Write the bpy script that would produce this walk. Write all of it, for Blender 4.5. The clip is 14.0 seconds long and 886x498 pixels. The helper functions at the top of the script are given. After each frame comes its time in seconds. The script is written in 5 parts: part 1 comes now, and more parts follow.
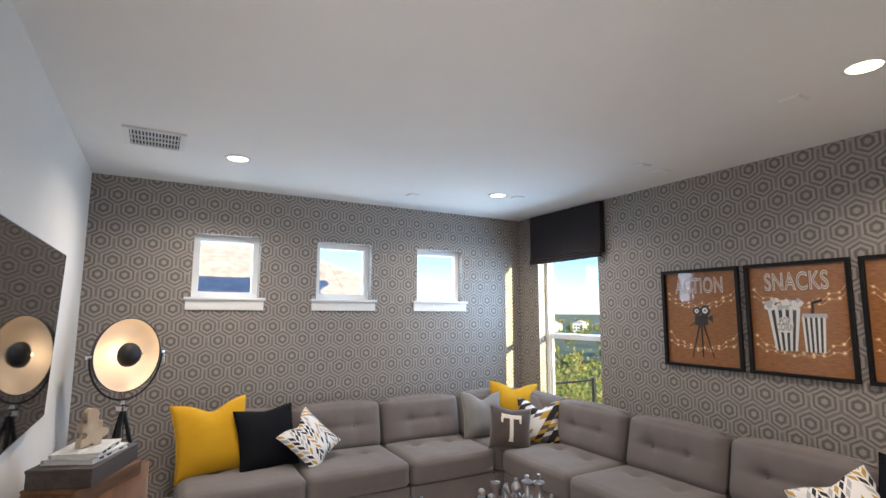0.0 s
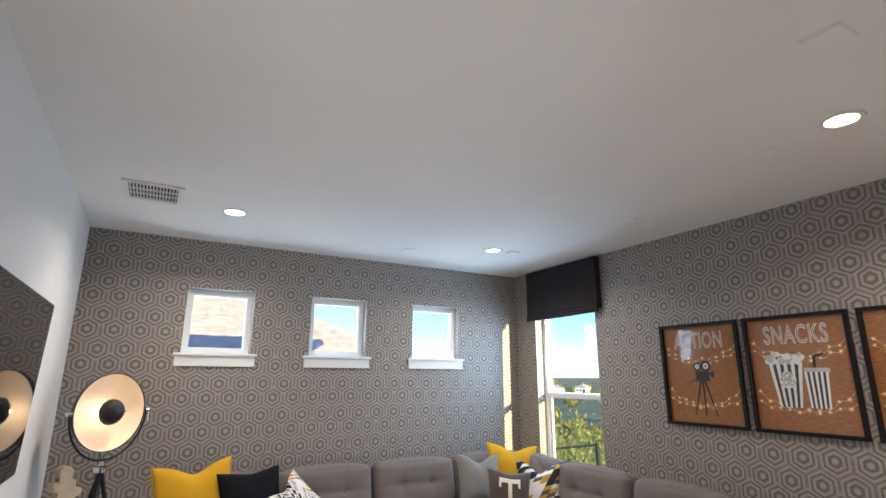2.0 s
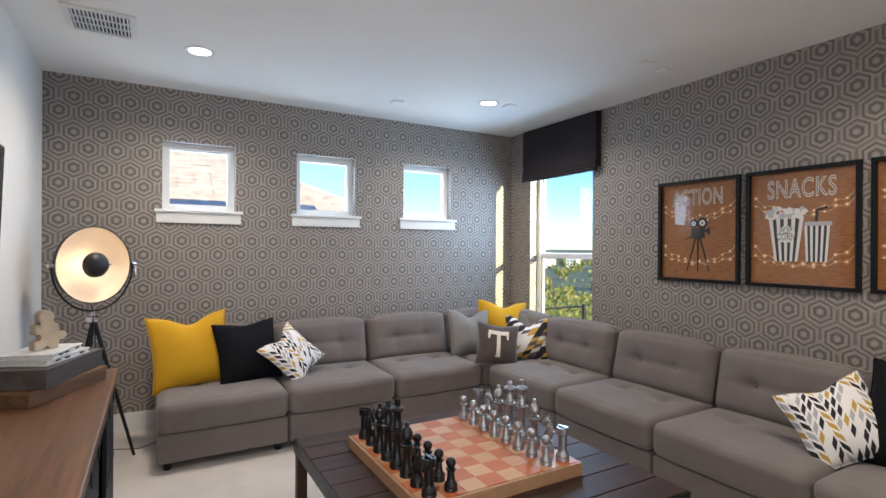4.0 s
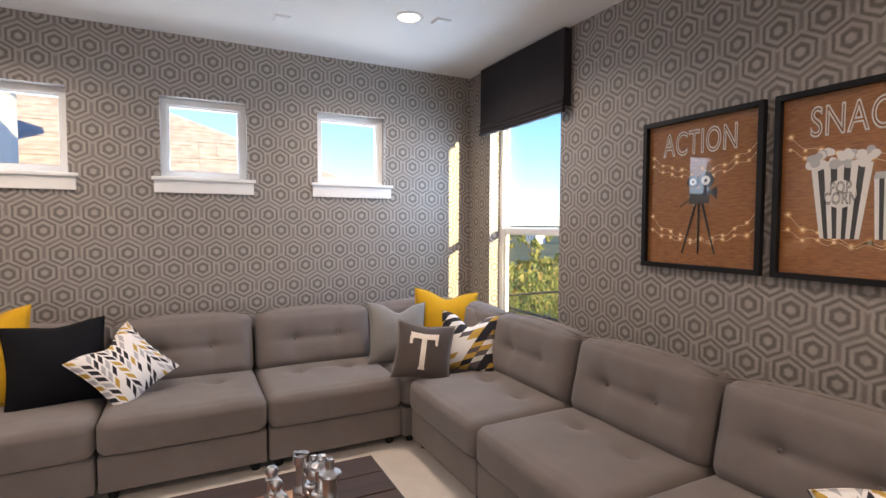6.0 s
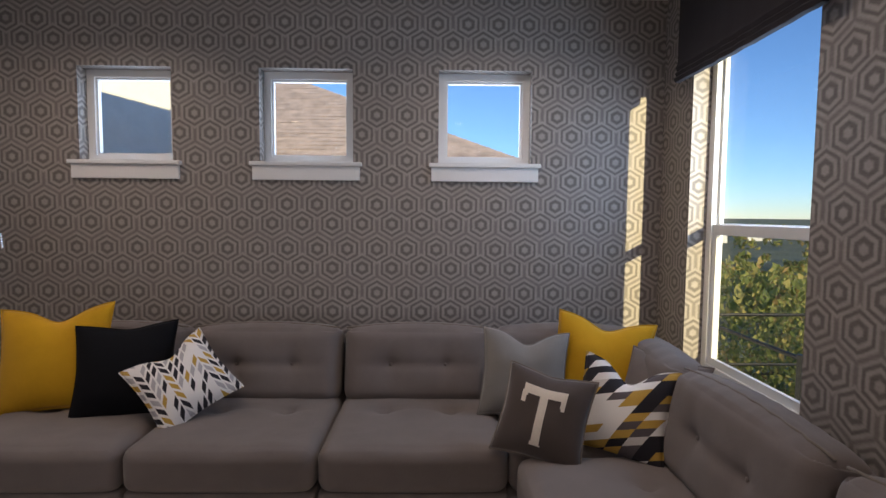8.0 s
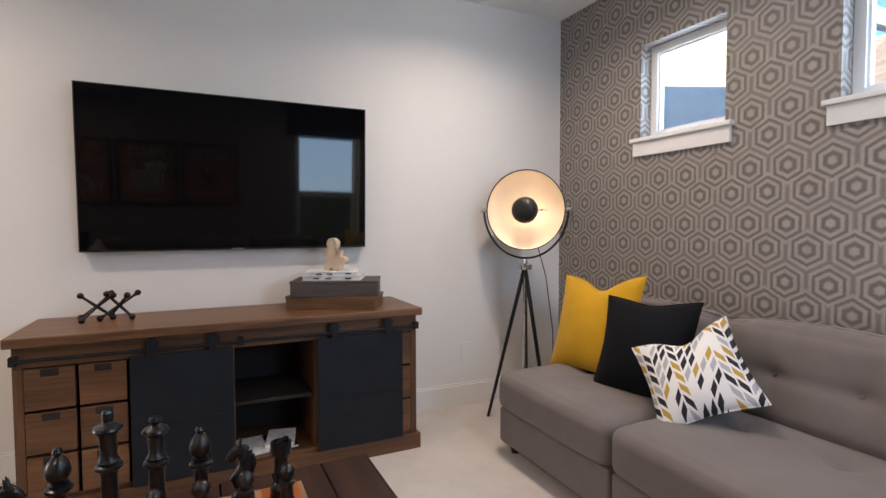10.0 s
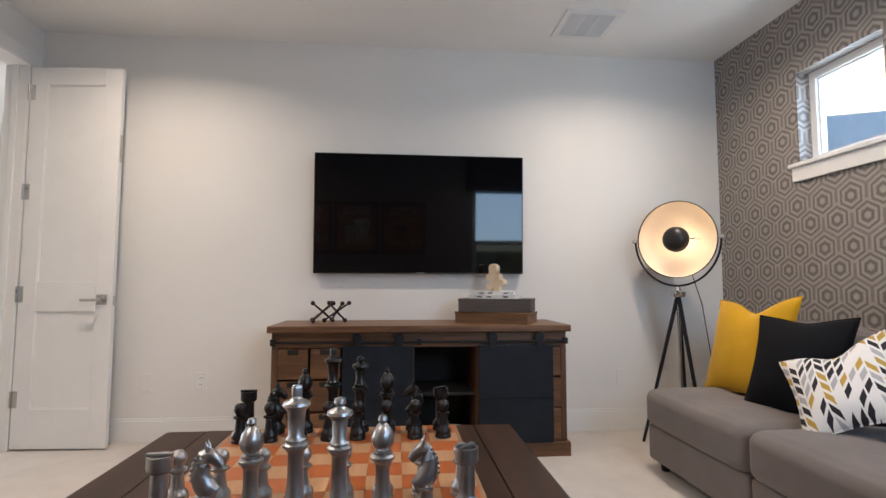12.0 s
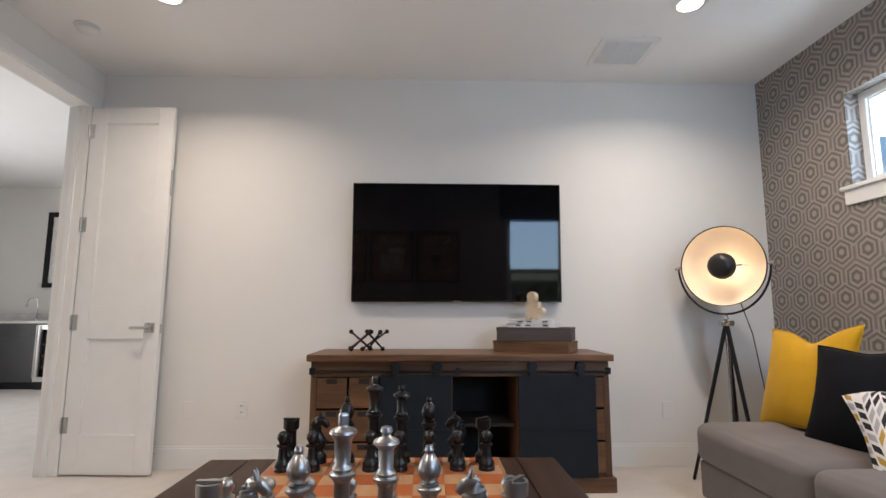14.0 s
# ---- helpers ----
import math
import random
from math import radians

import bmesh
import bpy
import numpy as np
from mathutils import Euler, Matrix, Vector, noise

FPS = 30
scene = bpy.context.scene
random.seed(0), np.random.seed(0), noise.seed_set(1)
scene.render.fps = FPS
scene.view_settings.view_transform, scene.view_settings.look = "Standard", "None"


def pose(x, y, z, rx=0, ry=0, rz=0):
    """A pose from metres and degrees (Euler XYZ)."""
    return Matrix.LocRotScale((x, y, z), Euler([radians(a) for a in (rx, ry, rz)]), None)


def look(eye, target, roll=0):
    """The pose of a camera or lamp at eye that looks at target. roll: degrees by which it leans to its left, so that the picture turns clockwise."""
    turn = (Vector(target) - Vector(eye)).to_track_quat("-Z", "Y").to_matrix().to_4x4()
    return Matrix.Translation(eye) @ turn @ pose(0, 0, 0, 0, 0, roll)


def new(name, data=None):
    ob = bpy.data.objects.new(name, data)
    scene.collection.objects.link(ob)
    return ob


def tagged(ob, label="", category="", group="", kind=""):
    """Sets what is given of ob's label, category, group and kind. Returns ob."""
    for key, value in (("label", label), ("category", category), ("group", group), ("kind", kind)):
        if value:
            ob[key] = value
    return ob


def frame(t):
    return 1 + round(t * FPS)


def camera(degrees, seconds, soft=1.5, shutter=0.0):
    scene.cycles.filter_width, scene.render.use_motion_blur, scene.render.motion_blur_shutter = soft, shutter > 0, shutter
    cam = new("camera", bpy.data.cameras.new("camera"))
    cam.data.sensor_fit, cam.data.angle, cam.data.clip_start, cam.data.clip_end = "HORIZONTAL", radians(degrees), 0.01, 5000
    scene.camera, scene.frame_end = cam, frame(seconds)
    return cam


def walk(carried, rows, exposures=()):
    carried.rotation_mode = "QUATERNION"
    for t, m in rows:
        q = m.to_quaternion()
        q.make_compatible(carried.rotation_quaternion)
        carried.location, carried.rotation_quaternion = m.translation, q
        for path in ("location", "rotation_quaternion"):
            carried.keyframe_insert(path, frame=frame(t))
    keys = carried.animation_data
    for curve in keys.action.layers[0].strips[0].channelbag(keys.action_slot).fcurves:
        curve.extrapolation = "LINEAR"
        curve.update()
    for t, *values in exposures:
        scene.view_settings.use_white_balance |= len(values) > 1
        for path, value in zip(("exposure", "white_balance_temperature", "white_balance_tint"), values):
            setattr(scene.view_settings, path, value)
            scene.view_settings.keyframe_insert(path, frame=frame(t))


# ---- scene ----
cam = camera(82.4, 14.0)
EXPOSURES = ((0, 1.34, 6150, 9), (1.0, 1.22, 6150, 9), (1.8, 1.24, 6150, 9), (2.5, 1.34, 6100, 9), (3.5, 1.32, 6000, 8), (6.0, 1.27, 6900, 17), (6.5, 1.25, 7400, 21), (7.5, 0.85, 8800, 24), (8.0, 0.12, 6500, 18), (8.5, 0.2, 5700, 12), (9.0, 1.03, 6500, 15), (11.5, 1.22, 6500, 12), (14.0, 1.22, 6450, 11))
PATH = [
    (0, (0.531, -4.836, 1.629), (1.5, -3.104, 1.881), 0.2),
    (0.5, (0.626, -4.857, 1.642), (1.555, -3.136, 2.061), 0.4),
    (1, (0.609, -4.846, 1.66), (1.531, -3.159, 2.211), 0.4),
    (1.5, (0.619, -4.822, 1.619), (1.54, -3.15, 2.215), 0.4),
    (2, (0.571, -4.837, 1.57), (1.52, -3.146, 2.06), 0.2),
    (2.5, (0.567, -4.853, 1.549), (1.536, -3.134, 1.876), 0.1),
    (3, (0.601, -4.861, 1.529), (1.574, -3.122, 1.702), 0.1),
    (3.5, (0.611, -4.804, 1.474), (1.607, -3.07, 1.534), -0.1),
    (6, (2.002, -4.001, 1.433), (2.902, -2.217, 1.338), 0.2),
    (6.5, (2.387, -3.864, 1.422), (3.175, -2.028, 1.324), 0.3),
    (7, (2.68, -3.61, 1.411), (3.292, -1.708, 1.306), 0.3),
    (7.5, (2.886, -3.311, 1.414), (3.217, -1.341, 1.306), 0.4),
    (8, (2.901, -3.097, 1.443), (2.934, -1.102, 1.312), 0.5),
    (8.5, (3.001, -2.809, 1.407), (2.446, -0.89, 1.313), 0.4),
    (9, (2.945, -2.542, 1.396), (1.778, -0.92, 1.303), 0.3),
    (9.2, (2.91, -2.465, 1.37), (1.548, -1.003, 1.265), 0.3),
    (11.5, (3.538, -2.42, 1.03), (1.558, -2.155, 1.119), -0.1),
    (12, (3.558, -2.42, 1.02), (1.572, -2.234, 1.165), 0.1),
    (12.5, (3.591, -2.425, 1.009), (1.605, -2.3, 1.212), 0.0),
    (13, (3.618, -2.43, 0.998), (1.635, -2.35, 1.244), 0.0),
    (13.5, (3.594, -2.441, 0.996), (1.612, -2.379, 1.255), 0.1),
    (14, (3.552, -2.452, 1.014), (1.569, -2.394, 1.273), 0.1),
]
walk(cam, [(t, look(e, g, r)) for t, e, g, r in PATH], EXPOSURES)

# ---- light ----
world = bpy.data.worlds.new("sky")
scene.world = world
world.use_nodes = True
SUN_EL, SUN_ROT = radians(9.5), radians(162.8)
sky = world.node_tree.nodes.new("ShaderNodeTexSky")
sky.sky_type, sky.sun_disc, sky.sun_elevation, sky.sun_rotation = "NISHITA", False, SUN_EL, SUN_ROT
sky.air_density, sky.dust_density, sky.ozone_density = 0.8, 0.0, 4.0
world.node_tree.links.new(sky.outputs[0], world.node_tree.nodes["Background"].inputs[0])
world.node_tree.nodes["Background"].inputs[1].default_value = 0.2


def lamp(name, kind, m, watts, colour, **kw):
    data = bpy.data.lights.new(name, kind)
    data.energy, data.color = watts, colour
    for k, v in kw.items():
        if k == "size":
            data.size = v
        elif k == "size_y":
            data.size_y = v
        elif k == "shape":
            data.shape = v
        elif k == "angle":
            data.angle = v
        elif k == "radius":
            data.shadow_soft_size = v
        elif k == "spread":
            data.spread = v
    ob = new(name, data)
    ob.matrix_world = m
    return ob


lamp("sun", "SUN", look((0.295 * 40, -0.955 * 40, 6.7), (0, 0, 0)), 5.0, (1.0, 0.88, 0.48), angle=radians(0.6))
lamp("sky_light_tall_window", "AREA", look((4.50, -0.80, 1.80), (0, -0.80, 1.35)), 12.5, (0.50, 0.73, 1.0), shape="RECTANGLE", size=0.86, size_y=0.74)
for wx in (1.044, 2.128, 3.218):
    lamp("sky_light_window", "AREA", look((wx, 0.17, 2.05), (wx, -3.0, 1.7)), 2.2, (0.60, 0.79, 1.0), shape="RECTANGLE", size=0.46, size_y=0.44)
# Added fill lamp before the loft's solid south wall, to brighten doorway and ceiling.
lamp("loft_fill", "AREA", look((-0.6, -9.3, 1.05), (0.7, -5.0, 1.6)), 56, (0.95, 0.97, 1.0), shape="RECTANGLE", size=2.4, size_y=1.6)
DOWNLIGHTS = ((0.97, -1.0), (3.27, -1.0), (3.235, -3.88), (0.95, -3.88))
for lx, ly in DOWNLIGHTS:
    lamp("downlight_glow", "AREA", look((lx, ly, 2.725), (lx, ly - 0.001, 0)), 7.4, (1.0, 0.84, 0.69), shape="DISK", size=0.13, spread=radians(150))

# ---- materials ----


class Nodes:
    """A small wrapper for writing node materials."""

    def __init__(self, name):
        self.mat = bpy.data.materials.new(name)
        self.mat.use_nodes = True
        self.t = self.mat.node_tree
        self.b = self.t.nodes["Principled BSDF"]

    def put(self, node, key, v):
        if v is None:
            return
        if isinstance(v, bpy.types.NodeSocket):
            self.t.links.new(v, node.inputs[key])
        else:
            node.inputs[key].default_value = v

    def m(self, op, a, b=None, c=None):
        n = self.t.nodes.new("ShaderNodeMath")
        n.operation = op
        for i, v in enumerate((a, b, c)):
            self.put(n, i, v)
        return n.outputs[0]

    def noise(self, scale, detail=4, rough=0.6, vec=None, stretch=None, out=0):
        n = self.t.nodes.new("ShaderNodeTexNoise")
        n.inputs["Scale"].default_value, n.inputs["Detail"].default_value, n.inputs["Roughness"].default_value = scale, detail, rough
        v = vec or self.obj()
        if stretch:
            mp = self.t.nodes.new("ShaderNodeMapping")
            mp.inputs["Scale"].default_value = stretch
            self.t.links.new(v, mp.inputs[0])
            v = mp.outputs[0]
        self.t.links.new(v, n.inputs["Vector"])
        return n.outputs[out]

    def obj(self):
        return self.t.nodes.new("ShaderNodeTexCoord").outputs["Object"]

    def pos(self):
        return self.t.nodes.new("ShaderNodeNewGeometry").outputs["Position"]

    def xyz(self, v):
        n = self.t.nodes.new("ShaderNodeSeparateXYZ")
        self.t.links.new(v, n.inputs[0])
        return n.outputs

    def ramp(self, f, stops, constant=False):
        n = self.t.nodes.new("ShaderNodeValToRGB")
        r = n.color_ramp
        if constant:
            r.interpolation = "CONSTANT"
        while len(r.elements) < len(stops):
            r.elements.new(1)
        for e, (p, c) in zip(r.elements, stops):
            e.position, e.color = p, (*c, 1) if len(c) == 3 else c
        self.t.links.new(f, n.inputs[0])
        return n.outputs[0]

    def mix(self, f, a, b, mode="MIX"):
        n = self.t.nodes.new("ShaderNodeMix")
        n.data_type, n.blend_type = "RGBA", mode
        self.put(n, 0, f)
        for i, v in ((6, a), (7, b)):
            self.put(n, i, (*v, 1) if isinstance(v, tuple) and len(v) == 3 else v)
        return n.outputs[2]

    def bump(self, h, strength=0.2, dist=0.002):
        n = self.t.nodes.new("ShaderNodeBump")
        n.inputs["Strength"].default_value, n.inputs["Distance"].default_value = strength, dist
        self.t.links.new(h, n.inputs["Height"])
        self.t.links.new(n.outputs[0], self.b.inputs["Normal"])

    def done(self, colour=None, rough=None, metal=None, **kw):
        self.put(self.b, "Base Color", (*colour, 1) if isinstance(colour, tuple) else colour)
        self.put(self.b, "Roughness", rough)
        self.put(self.b, "Metallic", metal)
        for k, v in kw.items():
            self.put(self.b, k.replace("_", " "), v)
        return self.mat


def shade(c, k):
    return tuple(min(1, v * k) for v in c)


def plain(name, colour, rough=0.5, metal=0.0, vary=0.12, scale=6.0, bump=0.0, bscale=120.0, **kw):
    """Paint, metal or plastic with two scales of variation."""
    n = Nodes(name)
    big = n.noise(scale)
    col = n.ramp(big, [(0.3, shade(colour, 1 - vary)), (0.7, shade(colour, 1 + vary))])
    r = n.m("MULTIPLY_ADD", n.noise(scale * 5), 0.16, rough - 0.08)
    if bump:
        n.bump(n.noise(bscale, 3), bump)
    return n.done(col, r, metal, **kw)


def fabric(name, colour, weave=900.0, vary=0.12, sheen=0.3, rough=0.9):
    n = Nodes(name)
    v = n.obj()
    fine = n.noise(weave, 2, 0.7, v)
    big = n.noise(7, 4, 0.6, v)
    col = n.mix(0.5, n.ramp(big, [(0.3, shade(colour, 1 - vary)), (0.7, shade(colour, 1 + vary))]),
                n.ramp(fine, [(0.3, shade(colour, 0.72)), (0.7, shade(colour, 1.28))]))
    n.bump(n.m("ADD", n.m("MULTIPLY", fine, 0.25), n.m("MULTIPLY", n.noise(45, 4, 0.6, v), 1.0)), 0.22, 0.003)
    return n.done(col, rough, 0.0, Sheen_Weight=sheen, Sheen_Roughness=0.5, Specular_IOR_Level=0.2)


def wood(name, dark, light, along, rough=0.5, scale=3.0, bump=0.15):
    """Grain drawn out along one axis; each piece shifts a little in tone."""
    n = Nodes(name)
    st = [28.0, 28.0, 28.0]
    st[along] = 1.6
    info = n.t.nodes.new("ShaderNodeObjectInfo").outputs["Random"]
    sh = n.t.nodes.new("ShaderNodeVectorMath")
    sh.operation = "ADD"
    comb = n.t.nodes.new("ShaderNodeCombineXYZ")
    for i in range(3):
        n.t.links.new(n.m("MULTIPLY", info, 7.0 + i), comb.inputs[i])
    n.t.links.new(n.obj(), sh.inputs[0])
    n.t.links.new(comb.outputs[0], sh.inputs[1])
    v = sh.outputs[0]
    g = n.noise(scale, 6, 0.65, v, st)
    h = n.noise(scale * 0.5, 3, 0.5, v, [s * 0.35 for s in st])
    col = n.mix(0.45, n.ramp(g, [(0.3, dark), (0.68, light)]), n.ramp(h, [(0.35, dark), (0.65, light)]))
    col = n.mix(n.m("MULTIPLY", info, 0.35), col, shade(dark, 0.9))
    n.bump(g, bump, 0.002)
    return n.done(col, n.m("MULTIPLY_ADD", g, 0.2, rough - 0.1), 0.0)


def hex_wallpaper(u0, v0):
    """Staggered concentric hexagons, printed in pewter on taupe."""
    n = Nodes("hexagon_wallpaper")
    x, y, z = n.xyz(n.pos())[:]
    P, Q = 0.1815, 0.13475
    u = n.m("SUBTRACT", n.m("SUBTRACT", x, y), u0)
    v = n.m("SUBTRACT", z, v0)

    def cell(du, dv):
        a = n.m("ADD", u, du)
        b = n.m("ADD", v, dv)
        lx = n.m("ABSOLUTE", n.m("SUBTRACT", a, n.m("MULTIPLY", n.m("ROUND", n.m("DIVIDE", a, P)), P)))
        ly = n.m("ABSOLUTE", n.m("SUBTRACT", b, n.m("MULTIPLY", n.m("ROUND", n.m("DIVIDE", b, 2 * Q)), 2 * Q)))
        return n.m("MAXIMUM", lx, n.m("ADD", n.m("MULTIPLY", lx, 0.5), n.m("MULTIPLY", ly, 0.866)))

    d = n.m("MINIMUM", cell(0, 0), cell(P / 2, 0.1170))
    f = n.m("DIVIDE", d, 0.1)
    wob = n.noise(34, 4, 0.65, n.pos())
    f = n.m("ADD", f, n.m("MULTIPLY", n.m("SUBTRACT", wob, 0.5), 0.09))
    lo, mid, hi = (0.098, 0.084, 0.076), (0.18, 0.159, 0.145), (0.43, 0.385, 0.35)
    k = 0.0342
    stops = [(0, hi), (3.8 * k, hi), (6.8 * k, lo), (9.6 * k, lo), (12.2 * k, hi), (14.4 * k, hi), (16.8 * k, lo), (18.4 * k, lo), (20.6 * k, hi), (22.2 * k, hi), (25.2 * k, mid), (1, mid)]
    col = n.ramp(f, stops)
    worn = n.noise(14, 5, 0.75, n.pos())
    col = n.mix(n.m("MULTIPLY", n.ramp(worn, [(0.35, (0, 0, 0)), (0.75, (1, 1, 1))]), 0.52), col, mid)
    fib = n.noise(40, 3, 0.7, n.pos(), (1, 1, 9))
    col = n.mix(0.22, col, n.ramp(fib, [(0.3, lo), (0.7, hi)]))
    n.bump(n.m("ADD", fib, n.m("MULTIPLY", wob, 0.5)), 0.12, 0.002)
    return n.done(col, n.m("MULTIPLY_ADD", fib, 0.2, 0.42), 0.0, Specular_IOR_Level=0.6)


M_PAPER = hex_wallpaper(3.092, 1.236)
M_PAPER_EAST = hex_wallpaper(6.591, 0.924)
M_WALL = plain("wall_paint", (0.78, 0.765, 0.74), 0.75, vary=0.015, scale=2, bump=0.10, bscale=90)
M_CEIL = plain("ceiling_paint", (0.87, 0.865, 0.855), 0.85, vary=0.015, scale=2, bump=0.16, bscale=70)
M_TRIM = plain("trim_paint", (0.80, 0.80, 0.79), 0.4, vary=0.02)
M_DOOR = plain("door_paint", (0.80, 0.79, 0.775), 0.38, vary=0.02)


def carpet():
    n = Nodes("cut_pile_carpet")
    f, g = n.noise(420, 3, 0.8), n.noise(5, 5, 0.65)
    c = (0.60, 0.545, 0.495)
    col = n.mix(0.5, n.ramp(f, [(0.3, shade(c, 0.7)), (0.7, shade(c, 1.25))]), n.ramp(g, [(0.35, shade(c, 0.86)), (0.65, shade(c, 1.1))]))
    n.bump(n.m("ADD", f, n.m("MULTIPLY", g, 1.5)), 0.5, 0.006)
    return n.done(col, 0.95, 0.0, Sheen_Weight=0.3)


M_CARPET = carpet()
M_SOFA = fabric("taupe_upholstery", (0.172, 0.149, 0.141), sheen=0.15)
M_PIPING = fabric("taupe_piping", (0.19, 0.16, 0.135), sheen=0.1)
M_YELLOW = fabric("mustard_velvet", (0.57, 0.315, 0.010), 500, sheen=0.12, rough=0.8)
M_BLACKF = fabric("black_cotton", (0.005, 0.0055, 0.008), sheen=0.0)
M_BLUEGREY = fabric("blue_grey_linen", (0.21, 0.20, 0.19))
M_DARKF = fabric("charcoal_brown_linen", (0.075, 0.06, 0.055))
M_LETTER = fabric("cream_felt", (0.72, 0.66, 0.58))


def cell_value(n, a, b=None):
    """A random number for each whole-number cell."""
    c = n.t.nodes.new("ShaderNodeCombineXYZ")
    n.t.links.new(a, c.inputs[0])
    if b is not None:
        n.t.links.new(b, c.inputs[1])
    wn = n.t.nodes.new("ShaderNodeTexWhiteNoise")
    wn.noise_dimensions = "2D"
    n.t.links.new(c.outputs[0], wn.inputs["Vector"])
    return wn.outputs["Value"]


def print_cloth(n, ink):
    fine = n.noise(700, 2)
    col = n.mix(0.25, ink, n.ramp(fine, [(0.2, (0.0, 0.0, 0.0)), (0.8, (1, 1, 1))]), "OVERLAY")
    n.bump(n.m("ADD", n.m("MULTIPLY", fine, 0.2), n.noise(40, 4)), 0.2, 0.003)
    return n.done(col, 0.9, 0.0)


def lozenge_fabric(name, ramp):
    """White cotton with loose columns of slanted lozenges, leaning either way."""
    n = Nodes(name)
    x, y, z = n.xyz(n.obj())[:]
    u = n.m("MULTIPLY", n.m("ADD", x, 5.0), 30.0)
    col, fu = n.m("FLOOR", u), n.m("FRACT", u)
    shift = cell_value(n, col)
    lean = n.m("SUBTRACT", n.m("MULTIPLY", n.m("ROUND", cell_value(n, n.m("ADD", col, 71.0))), 1.8), 0.9)
    v = n.m("ADD", n.m("ADD", n.m("MULTIPLY", n.m("ADD", y, 5.0), 20.0), n.m("MULTIPLY", shift, 9.0)), n.m("MULTIPLY", fu, lean))
    row, fv = n.m("FLOOR", v), n.m("FRACT", v)
    ink = n.ramp(cell_value(n, col, row), ramp, True)
    wide = n.m("MULTIPLY", n.m("GREATER_THAN", fu, 0.08), n.m("LESS_THAN", fu, 0.88))
    tall = n.m("MULTIPLY", n.m("GREATER_THAN", fv, 0.16), n.m("LESS_THAN", fv, 0.80))
    return print_cloth(n, n.mix(n.m("MULTIPLY", wide, tall), (0.78, 0.76, 0.74), ink))


def diamond_fabric(name, ramp):
    """Rows of leaning parallelograms that rise to one side."""
    n = Nodes(name)
    x, y, z = n.xyz(n.obj())[:]
    u = n.m("ADD", n.m("MULTIPLY", n.m("ADD", x, 5.0), 17.0), n.m("MULTIPLY", n.m("ADD", y, 5.0), -9.0))
    v = n.m("ADD", n.m("MULTIPLY", n.m("ADD", y, 5.0), 31.0), n.m("MULTIPLY", n.m("ADD", x, 5.0), -12.0))
    return print_cloth(n, n.ramp(cell_value(n, n.m("FLOOR", u), n.m("FLOOR", v)), ramp, True))


WHITE_INK, GOLD_INK, BLACK_INK, GREY_INK = (0.78, 0.76, 0.74), (0.50, 0.31, 0.06), (0.018, 0.016, 0.022), (0.42, 0.41, 0.43)
M_CHEVRON = lozenge_fabric("lozenge_print_cotton", [(0, WHITE_INK), (0.24, BLACK_INK), (0.54, GOLD_INK), (0.78, GREY_INK)])
M_DIAMOND = diamond_fabric("diamond_print_cotton", [(0, WHITE_INK), (0.40, BLACK_INK), (0.58, GOLD_INK), (0.76, (0.10, 0.085, 0.09)), (0.88, (0.6, 0.57, 0.54))])
M_CONSOLE = wood("brown_oak", (0.058, 0.025, 0.011), (0.25, 0.118, 0.05), 1, 0.42)
M_CONSOLE_V = wood("brown_oak_upright", (0.058, 0.025, 0.011), (0.22, 0.105, 0.045), 2, 0.5)
M_CHARCOAL = plain("charcoal_door_paint", (0.010, 0.0135, 0.020), 0.55, vary=0.2, bump=0.1, Specular_IOR_Level=0.25)
M_IRON = plain("black_iron", (0.012, 0.013, 0.016), 0.45, 0.4, bump=0.15)
# Near-black that stands in for shade inside the bay, vent and drawer notches.
M_RECESS_SHADE = plain("recess_shade", (0.016, 0.011, 0.009), 0.7)
M_TABLE = wood("espresso_plank", (0.018, 0.009, 0.006), (0.075, 0.036, 0.023), 0, 0.5)
M_TABLE.node_tree.nodes["Principled BSDF"].inputs["Specular IOR Level"].default_value = 0.25
M_STEELDARK = plain("blackened_steel", (0.03, 0.03, 0.033), 0.4, 0.7, bump=0.1)
M_SILVER = plain("brushed_silver", (0.43, 0.44, 0.46), 0.35, 1.0, vary=0.1, scale=30, bump=0.08, bscale=300)
M_BLACKCHESS = plain("black_lacquer", (0.006, 0.006, 0.007), 0.3, 0.0, bump=0.05)
M_SQ_LIGHT = wood("maple_square", (0.42, 0.22, 0.11), (0.60, 0.36, 0.20), 0, 0.4)
M_SQ_DARK = wood("cherry_square", (0.36, 0.085, 0.02), (0.52, 0.16, 0.045), 0, 0.4)
M_BOARD = wood("board_edge_wood", (0.28, 0.15, 0.075), (0.44, 0.26, 0.14), 1, 0.45)
M_SCREEN = Nodes("tv_screen_glass").done((0.003, 0.003, 0.004), 0.035, 0.0, IOR=1.36)
M_BEZEL = plain("tv_bezel", (0.01, 0.01, 0.011), 0.35)
M_CHROME = plain("chrome", (0.75, 0.75, 0.76), 0.16, 1.0, vary=0.03)
M_NICKEL = plain("satin_nickel", (0.50, 0.49, 0.47), 0.30, 1.0, vary=0.05)
M_SHADE_OUT = plain("black_lamp_shell", (0.012, 0.012, 0.012), 0.4)
M_SHADE_IN = plain("pale_lamp_reflector", (0.82, 0.70, 0.56), 0.5, vary=0.06, scale=3)
M_PLASTIC = plain("white_plastic", (0.78, 0.78, 0.77), 0.35, vary=0.02)
M_BLIND = fabric("charcoal_shade_cloth", (0.022, 0.018, 0.021), sheen=0.1)
M_STONE = plain("pale_quartz", (0.62, 0.61, 0.59), 0.25)
